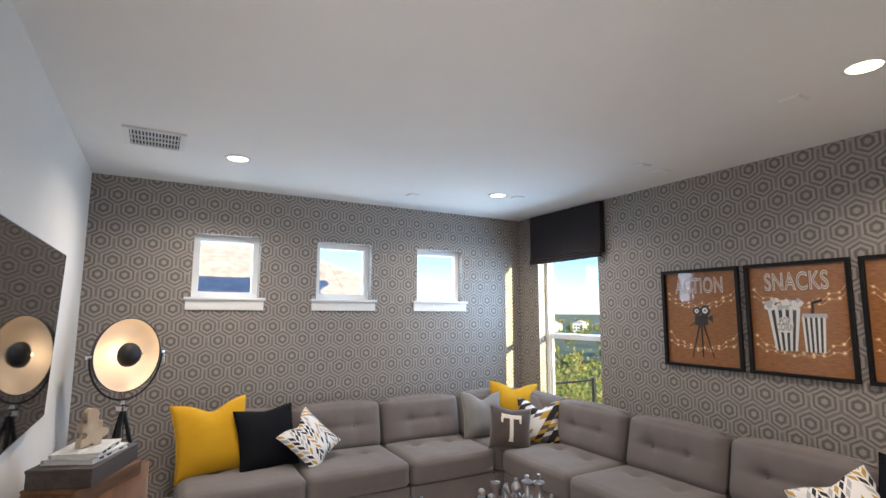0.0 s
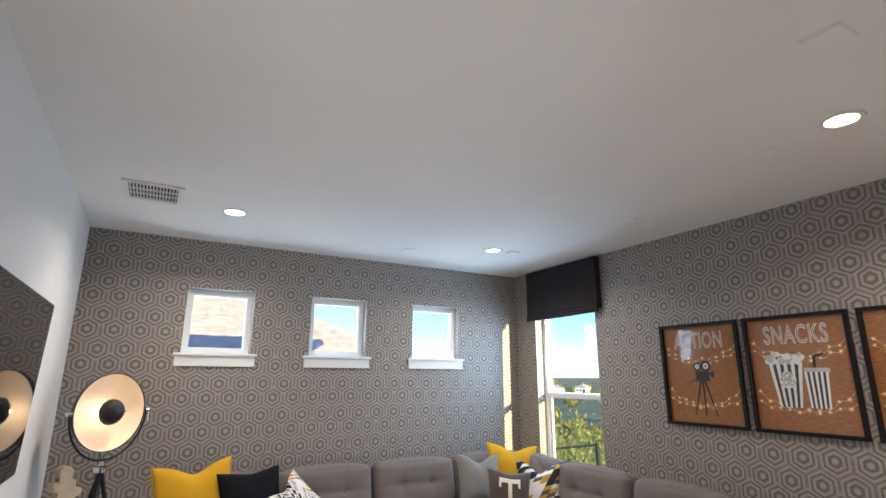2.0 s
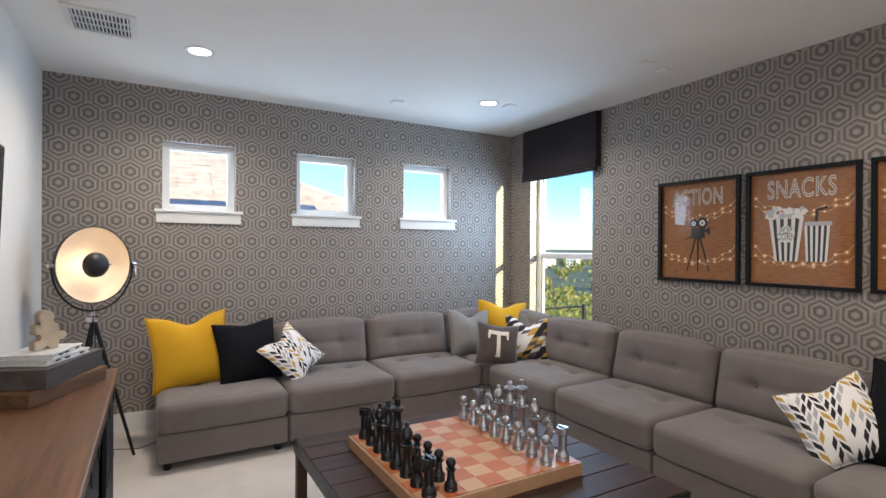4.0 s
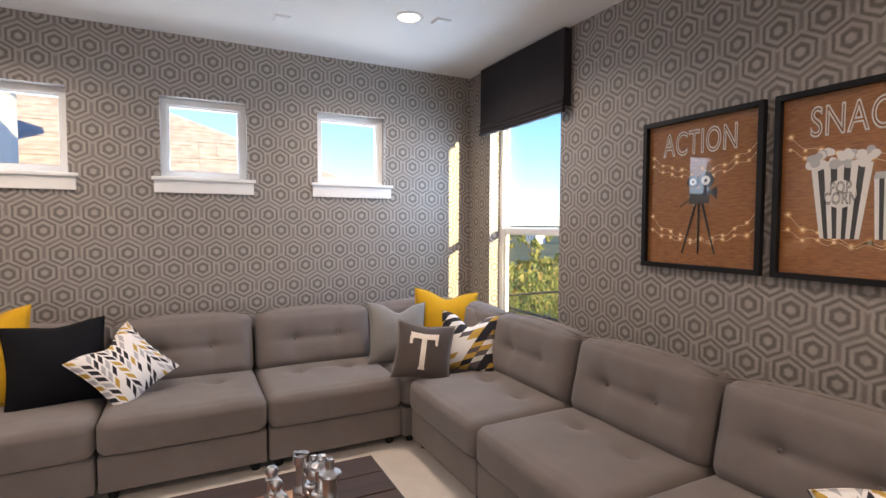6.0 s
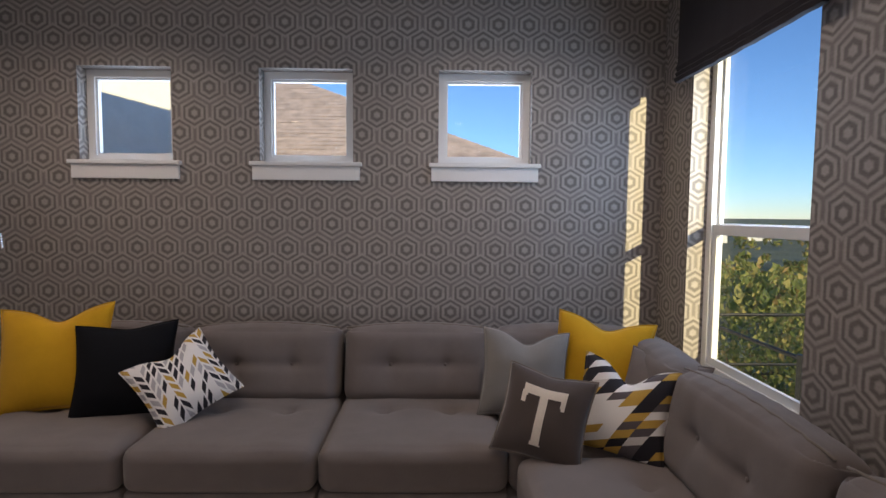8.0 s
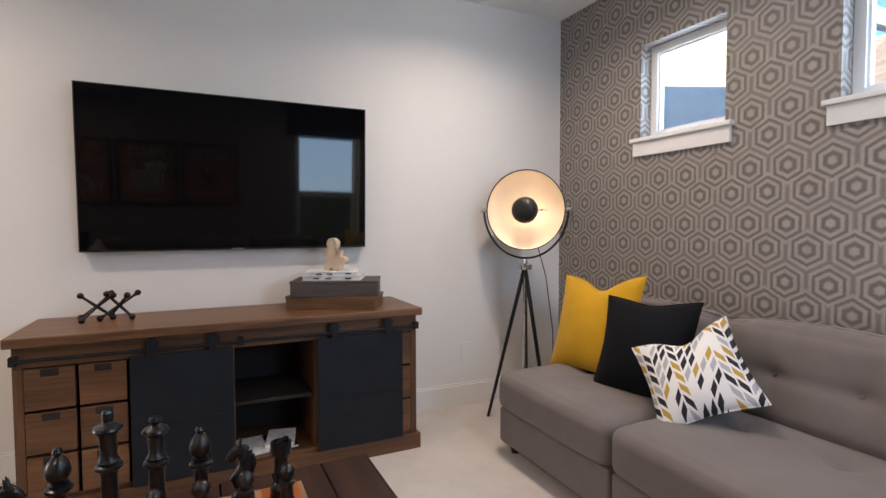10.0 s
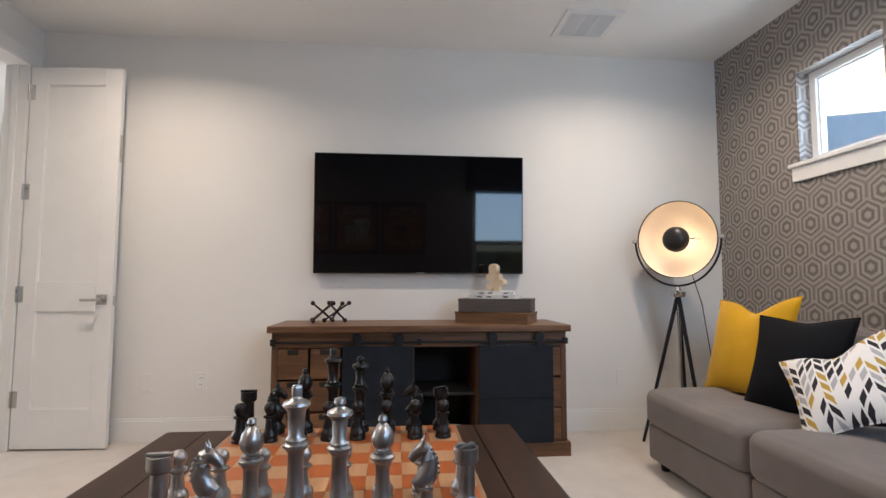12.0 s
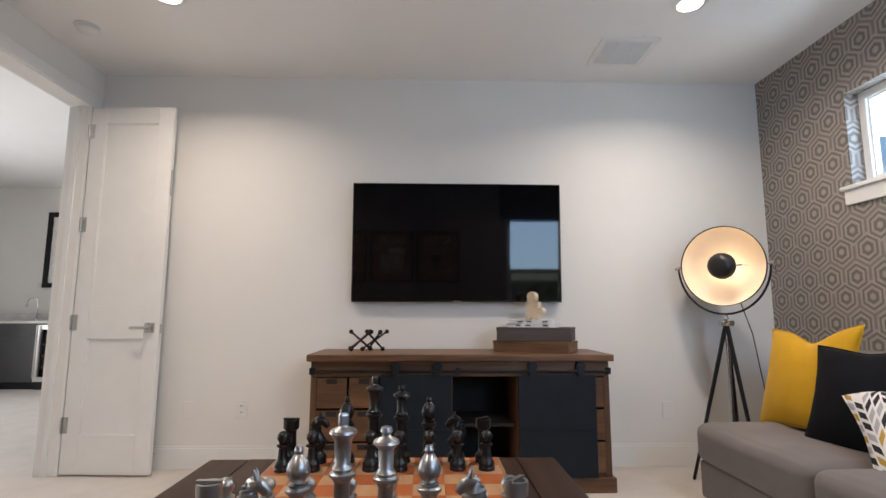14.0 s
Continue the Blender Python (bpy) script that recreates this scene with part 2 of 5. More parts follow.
M_CABINET = plain("slate_cabinet", (0.045, 0.045, 0.05), 0.4)
M_PAPERWHITE = plain("distressed_white_paint", (0.72, 0.71, 0.69), 0.7, vary=0.2, scale=40)
M_BOXGREY = wood("grey_weathered_wood", (0.05, 0.042, 0.04), (0.14, 0.118, 0.108), 1, 0.7)
M_BOXBROWN = wood("rustic_brown_wood", (0.07, 0.032, 0.013), (0.26, 0.13, 0.055), 1, 0.6)
M_PUZZLE = wood("pale_carved_wood", (0.55, 0.43, 0.30), (0.74, 0.62, 0.47), 2, 0.6)
M_BRONZE = plain("dark_bronze", (0.05, 0.036, 0.032), 0.2, 0.9)


def glass():
    """Thin clear pane: see-through, with a slight gloss."""
    n = Nodes("window_glass")
    t = n.t.nodes.new("ShaderNodeBsdfTransparent")
    g = n.t.nodes.new("ShaderNodeBsdfGlossy")
    g.inputs["Roughness"].default_value = 0.01
    mx = n.t.nodes.new("ShaderNodeMixShader")
    mx.inputs[0].default_value = 0.04
    for a, b in ((t.outputs[0], 1), (g.outputs[0], 2)):
        n.t.links.new(a, mx.inputs[b])
    n.t.links.new(mx.outputs[0], n.t.nodes["Material Output"].inputs[0])
    return n.mat


M_GLASS = glass()


def glow(name, colour, strength):
    n = Nodes(name)
    return n.done(colour, 0.5, 0.0, Emission_Color=(*colour, 1), Emission_Strength=strength)


M_LED = glow("downlight_lens", (1.0, 0.84, 0.62), 3.5)
M_BULB = glow("lamp_bulb", (1.0, 0.72, 0.42), 12)

# ---- mesh helpers ----


def mesh(name, bm, material, smooth=False):
    me = bpy.data.meshes.new(name)
    bmesh.ops.recalc_face_normals(bm, faces=bm.faces[:])
    if smooth:
        for f in bm.faces:
            f.smooth = True
    bm.to_mesh(me)
    bm.free()
    me.materials.append(material)
    if smooth and smooth is not True:
        me.set_sharp_from_angle(angle=radians(smooth))
    return me


def part(name, bm, material, parent, label="", smooth=False, m=None):
    ob = new(name, mesh(name, bm, material, smooth))
    ob.parent = parent
    if m:
        ob.matrix_basis = m
    return tagged(ob, label)


def single(name, bm, material, label, category, group="", kind="", smooth=False, m=None):
    ob = new(name, mesh(name, bm, material, smooth))
    if m:
        ob.matrix_basis = m
    return tagged(ob, label, category, group, kind)


def thing(name, m, label, category, group="", kind=""):
    ob = new(name)
    ob.empty_display_size = 0.1
    ob.matrix_basis = m
    return tagged(ob, label, category, group, kind)


def box(x0, x1, y0, y1, z0, z1, bevel=0.0, bm=None, seg=2):
    bm = bm or bmesh.new()
    vs = bmesh.ops.create_cube(bm, size=1)["verts"]
    for v in vs:
        v.co = Vector((x0 + (v.co.x + 0.5) * (x1 - x0), y0 + (v.co.y + 0.5) * (y1 - y0), z0 + (v.co.z + 0.5) * (z1 - z0)))
    if bevel:
        es = list({e for v in vs for e in v.link_edges})
        bmesh.ops.bevel(bm, geom=es, offset=bevel, segments=seg, affect="EDGES", profile=0.6)
    return bm


def lathe(profile, seg=24, bm=None, m=None):
    bm = bm or bmesh.new()
    rings = []
    for r, z in profile:
        if r < 1e-5:
            rings.append([bm.verts.new((0, 0, z))])
        else:
            rings.append([bm.verts.new((r * math.cos(6.2832 * i / seg), r * math.sin(6.2832 * i / seg), z)) for i in range(seg)])
    made = [v for r in rings for v in r]
    for a, b in zip(rings, rings[1:]):
        for i in range(seg):
            j = (i + 1) % seg
            if len(a) == 1 and len(b) > 1:
                bm.faces.new((a[0], b[i], b[j]))
            elif len(b) == 1 and len(a) > 1:
                bm.faces.new((a[i], a[j], b[0]))
            elif len(a) > 1:
                bm.faces.new((a[i], a[j], b[j], b[i]))
    if m:
        bmesh.ops.transform(bm, matrix=m, verts=made)
    return bm


def tube(points, r, seg=10, bm=None):
    """A round bar along a line of points."""
    bm = bm or bmesh.new()
    pts = [Vector(p) for p in points]
    rings = []
    for i, p in enumerate(pts):
        d = (pts[min(i + 1, len(pts) - 1)] - pts[max(i - 1, 0)]).normalized()
        side = d.cross(Vector((0.31, 0.17, 0.93))).normalized()
        up = side.cross(d)
        rr = r[i] if isinstance(r, (list, tuple)) else r
        rings.append([bm.verts.new(p + rr * (math.cos(6.2832 * k / seg) * side + math.sin(6.2832 * k / seg) * up)) for k in range(seg)])
    for a, b in zip(rings, rings[1:]):
        for k in range(seg):
            bm.faces.new((a[k], a[(k + 1) % seg], b[(k + 1) % seg], b[k]))
    bm.faces.new(rings[0])
    bm.faces.new(rings[-1][::-1])
    return bm


def slab(cells, to3d, depth, bm=None):
    """A flat sheet of rectangles (u0, u1, v0, v1), given thickness along depth."""
    bm = bm or bmesh.new()
    for u0, u1, v0, v1 in cells:
        bm.faces.new([bm.verts.new(to3d(u, v)) for u, v in ((u0, v0), (u1, v0), (u1, v1), (u0, v1))])
    bmesh.ops.remove_doubles(bm, verts=bm.verts[:], dist=1e-4)
    ext = bmesh.ops.extrude_face_region(bm, geom=bm.faces[:])
    bmesh.ops.translate(bm, vec=depth, verts=[e for e in ext["geom"] if isinstance(e, bmesh.types.BMVert)])
    return bm


def cells(u0, u1, v0, v1, holes):
    us = sorted({u0, u1, *[h[0] for h in holes], *[h[1] for h in holes]})
    vs = sorted({v0, v1, *[h[2] for h in holes], *[h[3] for h in holes]})
    out = []
    for a, b in zip(us, us[1:]):
        for c, d in zip(vs, vs[1:]):
            if not any(h[0] <= a and b <= h[1] and h[2] <= c and d <= h[3] for h in holes):
                out.append((a, b, c, d))
    return out


def poly(points, z0, z1, bm=None):
    """A flat outline in x, y drawn up from z0 to z1."""
    bm = bm or bmesh.new()
    lo = [bm.verts.new((x, y, z0)) for x, y in points]
    hi = [bm.verts.new((x, y, z1)) for x, y in points]
    bm.faces.new(lo[::-1])
    bm.faces.new(hi)
    for i in range(len(lo)):
        j = (i + 1) % len(lo)
        bm.faces.new((lo[i], lo[j], hi[j], hi[i]))
    return bm


def cushion(w, d, h, r, shape=None, n=22):
    """A stuffed block centred on the origin; shape(p, normal) moves its skin."""
    bm = bmesh.new()
    half = Vector((w / 2, d / 2, h / 2))
    s = [math.sin(math.pi / 2 * (2 * i / n - 1)) for i in range(n + 1)]
    for ax in range(3):
        for sg in (-1, 1):
            g = []
            for a in s:
                row = []
                for b in s:
                    p = [0, 0, 0]
                    p[ax], p[(ax + 1) % 3], p[(ax + 2) % 3] = sg, a, b
                    q = Vector([p[i] * half[i] for i in range(3)])
                    inner = Vector([max(-half[i] + r, min(half[i] - r, q[i])) for i in range(3)])
                    nrm = (q - inner).normalized()
                    o = inner + nrm * r
                    if shape:
                        o = o + shape(Vector((o.x / half.x, o.y / half.y, o.z / half.z)), nrm, o)
                    row.append(bm.verts.new(o))
                g.append(row)
            for i in range(n):
                for j in range(n):
                    bm.faces.new((g[i][j], g[i + 1][j], g[i + 1][j + 1], g[i][j + 1]))
    bmesh.ops.remove_doubles(bm, verts=bm.verts[:], dist=2e-4)
    return bm


def gauss(d, s):
    return math.exp(-(d / s) ** 2)

# ---- the room ----
W, S, H = 4.285, -4.80, 2.74
WIN = ((0.770, 1.323), (1.844, 2.403), (2.919, 3.483))
WZ0, WZ1 = 1.755, 2.315
TY0, TY1, TZ0, TZ1 = -1.25, -0.35, 0.60, 2.45
OPEN0, OPEN1, OPENZ = 0.135, 1.45, 2.44


def structure(name, bm, material, label, category="wall"):
    return single(name, bm, material, label, category, "", "structure")


structure("floor", slab([(-4.3, 4.45, -9.6, 0.15)], lambda u, v: (u, v, 0), (0, 0, -0.25)), M_CARPET, "beige cut-pile carpet over the whole floor", "floor")
structure("ceiling", slab([(-0.14, 4.45, S - 0.12, 0.17)], lambda u, v: (u, v, H), (0, 0, 0.2)), M_CEIL, "smooth white painted ceiling of the media room", "ceiling")
structure("wall_north", slab(cells(0, W, 0, H, [(a, b, WZ0, WZ1) for a, b in WIN]), lambda u, v: (u, 0, v), (0, 0.15, 0)), M_PAPER,
          "wall papered in taupe and pewter hexagons with three high windows")
structure("wall_east", slab(cells(S, 0.15, 0, H, [(TY0, TY1, TZ0, TZ1)]), lambda u, v: (W, u, v), (0.16, 0, 0)), M_PAPER_EAST,
          "wall papered in taupe and pewter hexagons with one tall window")
structure("wall_west", slab([(S, 0.15, 0, H)], lambda u, v: (0, u, v), (-0.12, 0, 0)), M_WALL, "plain off-white painted wall behind the television")
structure("wall_south", slab(cells(-0.12, W, 0, H, [(OPEN0, OPEN1, 0, OPENZ)]), lambda u, v: (u, S, v), (0, -0.12, 0)), M_WALL, "plain off-white wall with an open doorway")

# the loft beyond the doorway
structure("loft_ceiling", slab([(-4.3, 4.45, -9.6, S - 0.12)], lambda u, v: (u, v, 2.95), (0, 0, 0.2)), M_CEIL, "white ceiling of the loft beyond the doorway", "ceiling")
structure("loft_wall_west", slab([(-9.6, S - 0.12, 0, 2.95)], lambda u, v: (-4.2, u, v), (-0.12, 0, 0)), M_WALL, "off-white loft wall behind the wet bar")
structure("loft_wall_north", slab([(-4.2, -0.121, 0, 2.95)], lambda u, v: (u, S - 0.12, v), (0, 0.1, 0)), M_WALL, "off-white loft wall beside the doorway")
structure("loft_wall_south", slab([(-4.2, 4.45, 0, 2.95)], lambda u, v: (u, -9.5, v), (0, -0.1, 0)), M_WALL, "off-white loft wall")
structure("loft_wall_east", slab([(-9.5, S - 0.12, 0, 2.95)], lambda u, v: (4.35, u, v), (0.1, 0, 0)), M_WALL, "off-white loft wall")
structure("loft_wall_head", slab([(-0.12, 4.35, H + 0.001, 2.95)], lambda u, v: (u, S - 0.12, v), (0, 0.1, 0)), M_WALL, "off-white wall above the doorway")


def baseboard(name, pts):
    """Skirting with a stepped top, as one run along a wall: (x0, x1, y0, y1)."""
    x0, x1, y0, y1 = pts
    bm = box(x0, x1, y0, y1, 0, 0.135, 0.003)
    tx, ty = (x1 - x0) * 0.35, (y1 - y0) * 0.35
    if x1 - x0 < y1 - y0:
        box(*((x0, x1 - tx) if x0 < 1 else (x0 + tx, x1)), y0, y1, 0.135, 0.15, 0.002, bm)
    else:
        box(x0, x1, *((y0 + ty, y1) if y1 > -1 else (y0, y1 - ty)), 0.135, 0.15, 0.002, bm)
    structure(name, bm, M_TRIM, "white painted baseboard along the wall", "baseboard")


baseboard("baseboard", (0.001, 0.015, S + 0.016, -0.016))
baseboard("baseboard", (0.001, W - 0.001, -0.015, -0.001))
baseboard("baseboard", (W - 0.015, W - 0.001, S + 0.016, -0.016))
baseboard("baseboard", (OPEN1 + 0.09, W - 0.016, S + 0.001, S + 0.015))


def small_window(i, x0, x1):
    w = thing(f"window_{i}", pose((x0 + x1) / 2, 0, WZ0), "small square white-framed picture window high in the papered wall", "window", "high windows", "structure")
    h, t = (x1 - x0) / 2, WZ1 - WZ0
    f = 0.045
    bm = slab(cells(-h, h, 0, t, [(-h + f, h - f, f, t - f)]), lambda u, v: (u, 0.085, v), (0, 0.06, 0))
    part("window_frame", bm, M_TRIM, w)
    bm = slab(cells(-h + f - 0.001, h - f + 0.001, f - 0.001, t - f + 0.001, [(-h + f + 0.012, h - f - 0.012, f + 0.012, t - f - 0.012)]), lambda u, v: (u, 0.10, v), (0, 0.03, 0))
    part("glazing_bead", bm, M_TRIM, w)
    pane = part("pane", slab([(-h + f, h - f, f, t - f)], lambda u, v: (u, 0.114, v), (0, 0.004, 0)), M_GLASS, w)
    pane.visible_shadow = False
    part("window_sill", box(-h - 0.055, h + 0.055, -0.038, 0.084, -0.02, 0.004, 0.005), M_TRIM, w)
    part("apron", box(-h - 0.042, h + 0.042, -0.020, -0.001, -0.105, -0.021, 0.003), M_TRIM, w)


for i, (a, b) in enumerate(WIN):
    small_window(i + 1, a, b)


def tall_window():
    w = thing("window_4", pose(W, 0, 0), "tall single-hung white window in a papered reveal beside the corner", "window", "", "structure")
    f = 0.05
    mid = 1.385
    part("window_frame", slab(cells(TY0, TY1, TZ0, TZ1, [(TY0 + f, TY1 - f, TZ0 + f, TZ1 - f)]), lambda u, v: (0.10, u, v), (0.065, 0, 0)), M_TRIM, w)
    a, b = TY0 + f, TY1 - f
    part("meeting_rail", box(0.108, 0.15, a, b, mid - 0.028, mid + 0.024, 0.004), M_TRIM, w)
    part("upper_sash", slab(cells(a, b, mid + 0.024, TZ1 - f, [(a + 0.022, b - 0.022, mid + 0.03, TZ1 - f - 0.02)]), lambda u, v: (0.132, u, v), (0.02, 0, 0)), M_TRIM, w)
    part("lower_sash", slab(cells(a, b, TZ0 + f, mid - 0.028, [(a + 0.034, b - 0.034, TZ0 + f + 0.04, mid - 0.03)]), lambda u, v: (0.112, u, v), (0.02, 0, 0)), M_TRIM, w)
    for z0, z1, d in ((mid + 0.024, TZ1 - f, 0.142), (TZ0 + f, mid - 0.028, 0.122)):
        p = part("pane", slab([(a + 0.02, b - 0.02, z0, z1)], lambda u, v: (d, u, v), (0.004, 0, 0)), M_GLASS, w)
        p.visible_shadow = False
    part("window_sill", box(-0.03, 0.10, TY0 - 0.04, TY1 + 0.04, TZ0 - 0.025, TZ0 - 0.002, 0.004), M_TRIM, w)


tall_window()


def roman_shade():
    s = thing("roman_shade", pose(W, -0.826, 0), "charcoal fabric roman shade drawn up above the tall window", "window shade")
    y0, y1 = -0.528, 0.528
    bm = bmesh.new()
    prof = [(-0.065, 2.725), (-0.068, 2.285), (-0.078, 2.258), (-0.07, 2.238), (-0.082, 2.228), (-0.074, 2.211), (-0.085, 2.2), (-0.08, 2.18), (-0.055, 2.178), (-0.052, 2.725)]
    n = 24
    rows = []
    for k in range(n + 1):
        y = y0 + (y1 - y0) * k / n
        sag = 0.006 * math.sin(3.1416 * k / n) + 0.0015 * math.sin(k * 1.7)
        rows.append([bm.verts.new((x + 0.0015 * math.sin(k * 2.1 + z * 9), y, z - sag * (z < 2.33))) for x, z in prof])
    for a, b in zip(rows, rows[1:]):
        for i in range(len(prof)):
            j = (i + 1) % len(prof)
            bm.faces.new((a[i], a[j], b[j], b[i]))
    bm.faces.new(rows[0])
    bm.faces.new(rows[-1][::-1])
    part("cloth", bm, M_BLIND, s, smooth=40)
    part("return", box(-0.052, -0.002, y0, y0 + 0.012, 2.222, 2.725), M_BLIND, s)
    part("return", box(-0.052, -0.002, y1 - 0.012, y1, 2.222, 2.725), M_BLIND, s)
    part("head_rail", box(-0.05, -0.002, y0 + 0.014, y1 - 0.014, 2.69, 2.728), M_TRIM, s)


roman_shade()


def doorway():
    """Casing, jambs and the single open leaf."""
    t = thing("door_frame", pose(0, 0, 0), "white painted casing and jamb round the open doorway", "door frame", "", "structure")
    y0, y1 = S - 0.135, S + 0.015
    part("jamb", box(OPEN0 - 0.019, OPEN0 - 0.001, y0, y1, 0, OPENZ, 0.002), M_TRIM, t)
    part("jamb", box(OPEN1 + 0.001, OPEN1 + 0.019, y0, y1, 0, OPENZ, 0.002), M_TRIM, t)
    part("head", box(OPEN0 - 0.019, OPEN1 + 0.019, y0, y1, OPENZ + 0.001, OPENZ + 0.019, 0.002), M_TRIM, t)
    part("door_stop", box(OPEN0 - 0.001, OPEN0 + 0.011, y0 + 0.05, y0 + 0.085, 0, OPENZ, 0.002), M_TRIM, t)
    part("casing", box(OPEN0 - 0.09, OPEN0 - 0.012, S + 0.001, S + 0.018, 0, OPENZ + 0.012, 0.004), M_TRIM, t)
    part("casing", box(OPEN1 + 0.012, OPEN1 + 0.09, S + 0.001, S + 0.018, 0, OPENZ + 0.012, 0.004), M_TRIM, t)
    part("casing", box(OPEN0 - 0.09, OPEN1 + 0.09, S + 0.001, S + 0.018, OPENZ + 0.013, OPENZ + 0.10, 0.004), M_TRIM, t)
    L, T, Z = 0.575, 0.035, 2.42
    d = thing("door_1", pose(OPEN0 - 0.035, S + 0.026, 0.012, 0, 0, -3.0), "white two-panel shaker door standing open against the wall", "door", "", "structure")
    st = 0.105
    for n_, a, b, c, e in (("stile", 0, st, 0, Z), ("stile", L - st, L, 0, Z), ("rail", st, L - st, 0, 0.24), ("rail", st, L - st, 0.845, 1.03), ("rail", st, L - st, Z - 0.115, Z)):
        part(n_, box(0, T, a + 0.0004, b - 0.0004, c, e, 0.0025), M_DOOR, d)
    for c, e in ((0.24, 0.845), (1.03, Z - 0.115)):
        part("panel", box(0.011, T - 0.011, st + 0.001, L - st - 0.001, c + 0.001, e - 0.001), M_DOOR, d)
        bm = slab(cells(st, L - st, c, e, [(st + 0.006, L - st - 0.006, c + 0.006, e - 0.006)]), lambda u, v: (T - 0.0115, u, v), (0.007, 0, 0))
        part("panel_moulding", bm, M_DOOR, d)
    k = part("door_handle", box(T, T + 0.008, L - 0.095, L - 0.03, 0.885, 0.95, 0.003), M_NICKEL, d, "satin nickel lever on a square plate")
    part("lever", tube([(T + 0.008, L - 0.062, 0.917), (T + 0.05, L - 0.062, 0.917), (T + 0.056, L - 0.068, 0.917), (T + 0.056, L - 0.16, 0.917)], 0.009), M_NICKEL, k, smooth=True)
    part("rosette", lathe([(0, 0), (0.022, 0), (0.022, 0.01), (0.012, 0.014), (0, 0.014)], 20, None, pose(T + 0.008, L - 0.062, 0.917, 0, 90, 0)), M_NICKEL, k, smooth=40)
    part("latch_plate", box(0.008, T - 0.008, L, L + 0.002, 0.88, 0.94), M_NICKEL, d)
    part("edge_bolt", box(0.008, T - 0.008, L, L + 0.002, 1.80, 1.98), M_NICKEL, d)
    for z in (0.25, 0.90, 1.55, 2.2):
        hg = part("hinge", tube([(T + 0.004, -0.008, z), (T + 0.004, -0.008, z + 0.1)], 0.007, 8), M_NICKEL, d, "satin nickel hinge")
        part("leaf_plate", box(T, T + 0.002, -0.004, 0.03, z, z + 0.1), M_NICKEL, hg)
    part("stop_bumper", tube([(-0.05, L - 0.03, 0.11), (0.0, L - 0.03, 0.11)], 0.008, 8), M_NICKEL, d)


doorway()


def downlight(x, y):
    t = thing("downlight", pose(x, y, H), "round recessed ceiling downlight, switched on, warm white", "ceiling light", "recessed downlights")
    part("trim_ring", lathe([(0.066, -0.004), (0.07, -0.008), (0.09, -0.005), (0.093, -0.001), (0.066, -0.001)], 32), M_PLASTIC, t, smooth=40)
    part("lens", lathe([(0, -0.005), (0.067, -0.005), (0.067, -0.003), (0, -0.003)], 32), M_LED, t)


for x, y in DOWNLIGHTS:
    downlight(x, y)


def air_vent():
    v = thing("ceiling_vent", pose(0.447, -1.185, H), "white square ceiling air register with angled slats", "air vent")
    part("frame", slab(cells(-0.175, 0.175, -0.185, 0.185, [(-0.14, 0.14, -0.15, 0.15)]), lambda a, b: (a, b, -0.001), (0, 0, -0.012)), M_TRIM, v)
    # Dark sheet under the ceiling paints the shade seen between the slats.
    part("backing", box(-0.14, 0.14, -0.15, 0.15, -0.003, -0.001), M_RECESS_SHADE, v)
    for x in (-0.047, 0.047):
        part("divider", box(-0.14, 0.14, x - 0.003, x + 0.003, -0.013, -0.004), M_TRIM, v)
    me = mesh("slat", box(-0.0058, 0.0058, -0.148, 0.148, -0.001, 0.001), M_TRIM)
    for k in range(15):
        s = new("slat", me)
        s.parent = v
        s.matrix_basis = pose(-0.13 + k * 0.0186, 0, -0.0095, 0, -52, 0)


air_vent()


def ceiling_plate(x, y, s, turn=0):
    t = thing("ceiling_plate", pose(x, y, H, 0, 0, turn), "small square white blank plate on the ceiling", "cover plate", "ceiling plates")
    part("plate", box(-s / 2, s / 2, -s / 2, s / 2, -0.012, -0.001, 0.003), M_CEIL, t)
    part("lip", slab(cells(-s / 2 - 0.006, s / 2 + 0.006, -s / 2 - 0.006, s / 2 + 0.006, [(-s / 2, s / 2, -s / 2, s / 2)]), lambda a, b: (a, b, -0.001), (0, 0, -0.004)), M_CEIL, t)


for x, y, s in ((2.525, -4.145, 0.13), (3.35, -3.53, 0.10), (3.65, -2.33, 0.09), (3.89, -2.31, 0.09), (2.56, -0.62, 0.09), (3.48, -1.03, 0.09)):
    ceiling_plate(x, y, s)


def smoke_alarm(x, y):
    t = thing("smoke_alarm", pose(x, y, H), "round white plastic smoke alarm on the ceiling", "smoke alarm")
    part("base", lathe([(0, -0.001), (0.068, -0.001), (0.068, -0.012), (0, -0.012)], 28), M_PLASTIC, t, smooth=40)
    part("dome", lathe([(0.058, -0.012), (0.06, -0.02), (0.05, -0.035), (0.03, -0.041), (0, -0.042)], 28), M_PLASTIC, t, smooth=40)


smoke_alarm(0.63, -4.52)


def wall_plate(y, z, sockets):
    t = thing("wall_outlet", pose(0, y, z), "white plastic electrical outlet on the wall" if sockets else "blank white plastic cover plate on the wall", "outlet", "wall outlets")
    part("plate", box(0.001, 0.007, -0.036, 0.036, -0.058, 0.058, 0.003), M_PLASTIC if sockets else M_WALL, t)
    if sockets:
        for dz in (-0.021, 0.021):
            s = part("socket", box(0.007, 0.009, -0.016, 0.016, dz - 0.014, dz + 0.014, 0.002), M_PLASTIC, t)
            for dy in (-0.006, 0.006):
                part("slot", box(0.009, 0.0095, dy - 0.0015, dy + 0.0015, dz - 0.004, dz + 0.006), M_IRON, s)


wall_plate(-3.70, 0.385, True)
wall_plate(-4.05, 0.38, False)
wall_plate(-0.80, 0.37, False)
wall_plate(-0.485, 0.37, False)

# ---- sofa ----


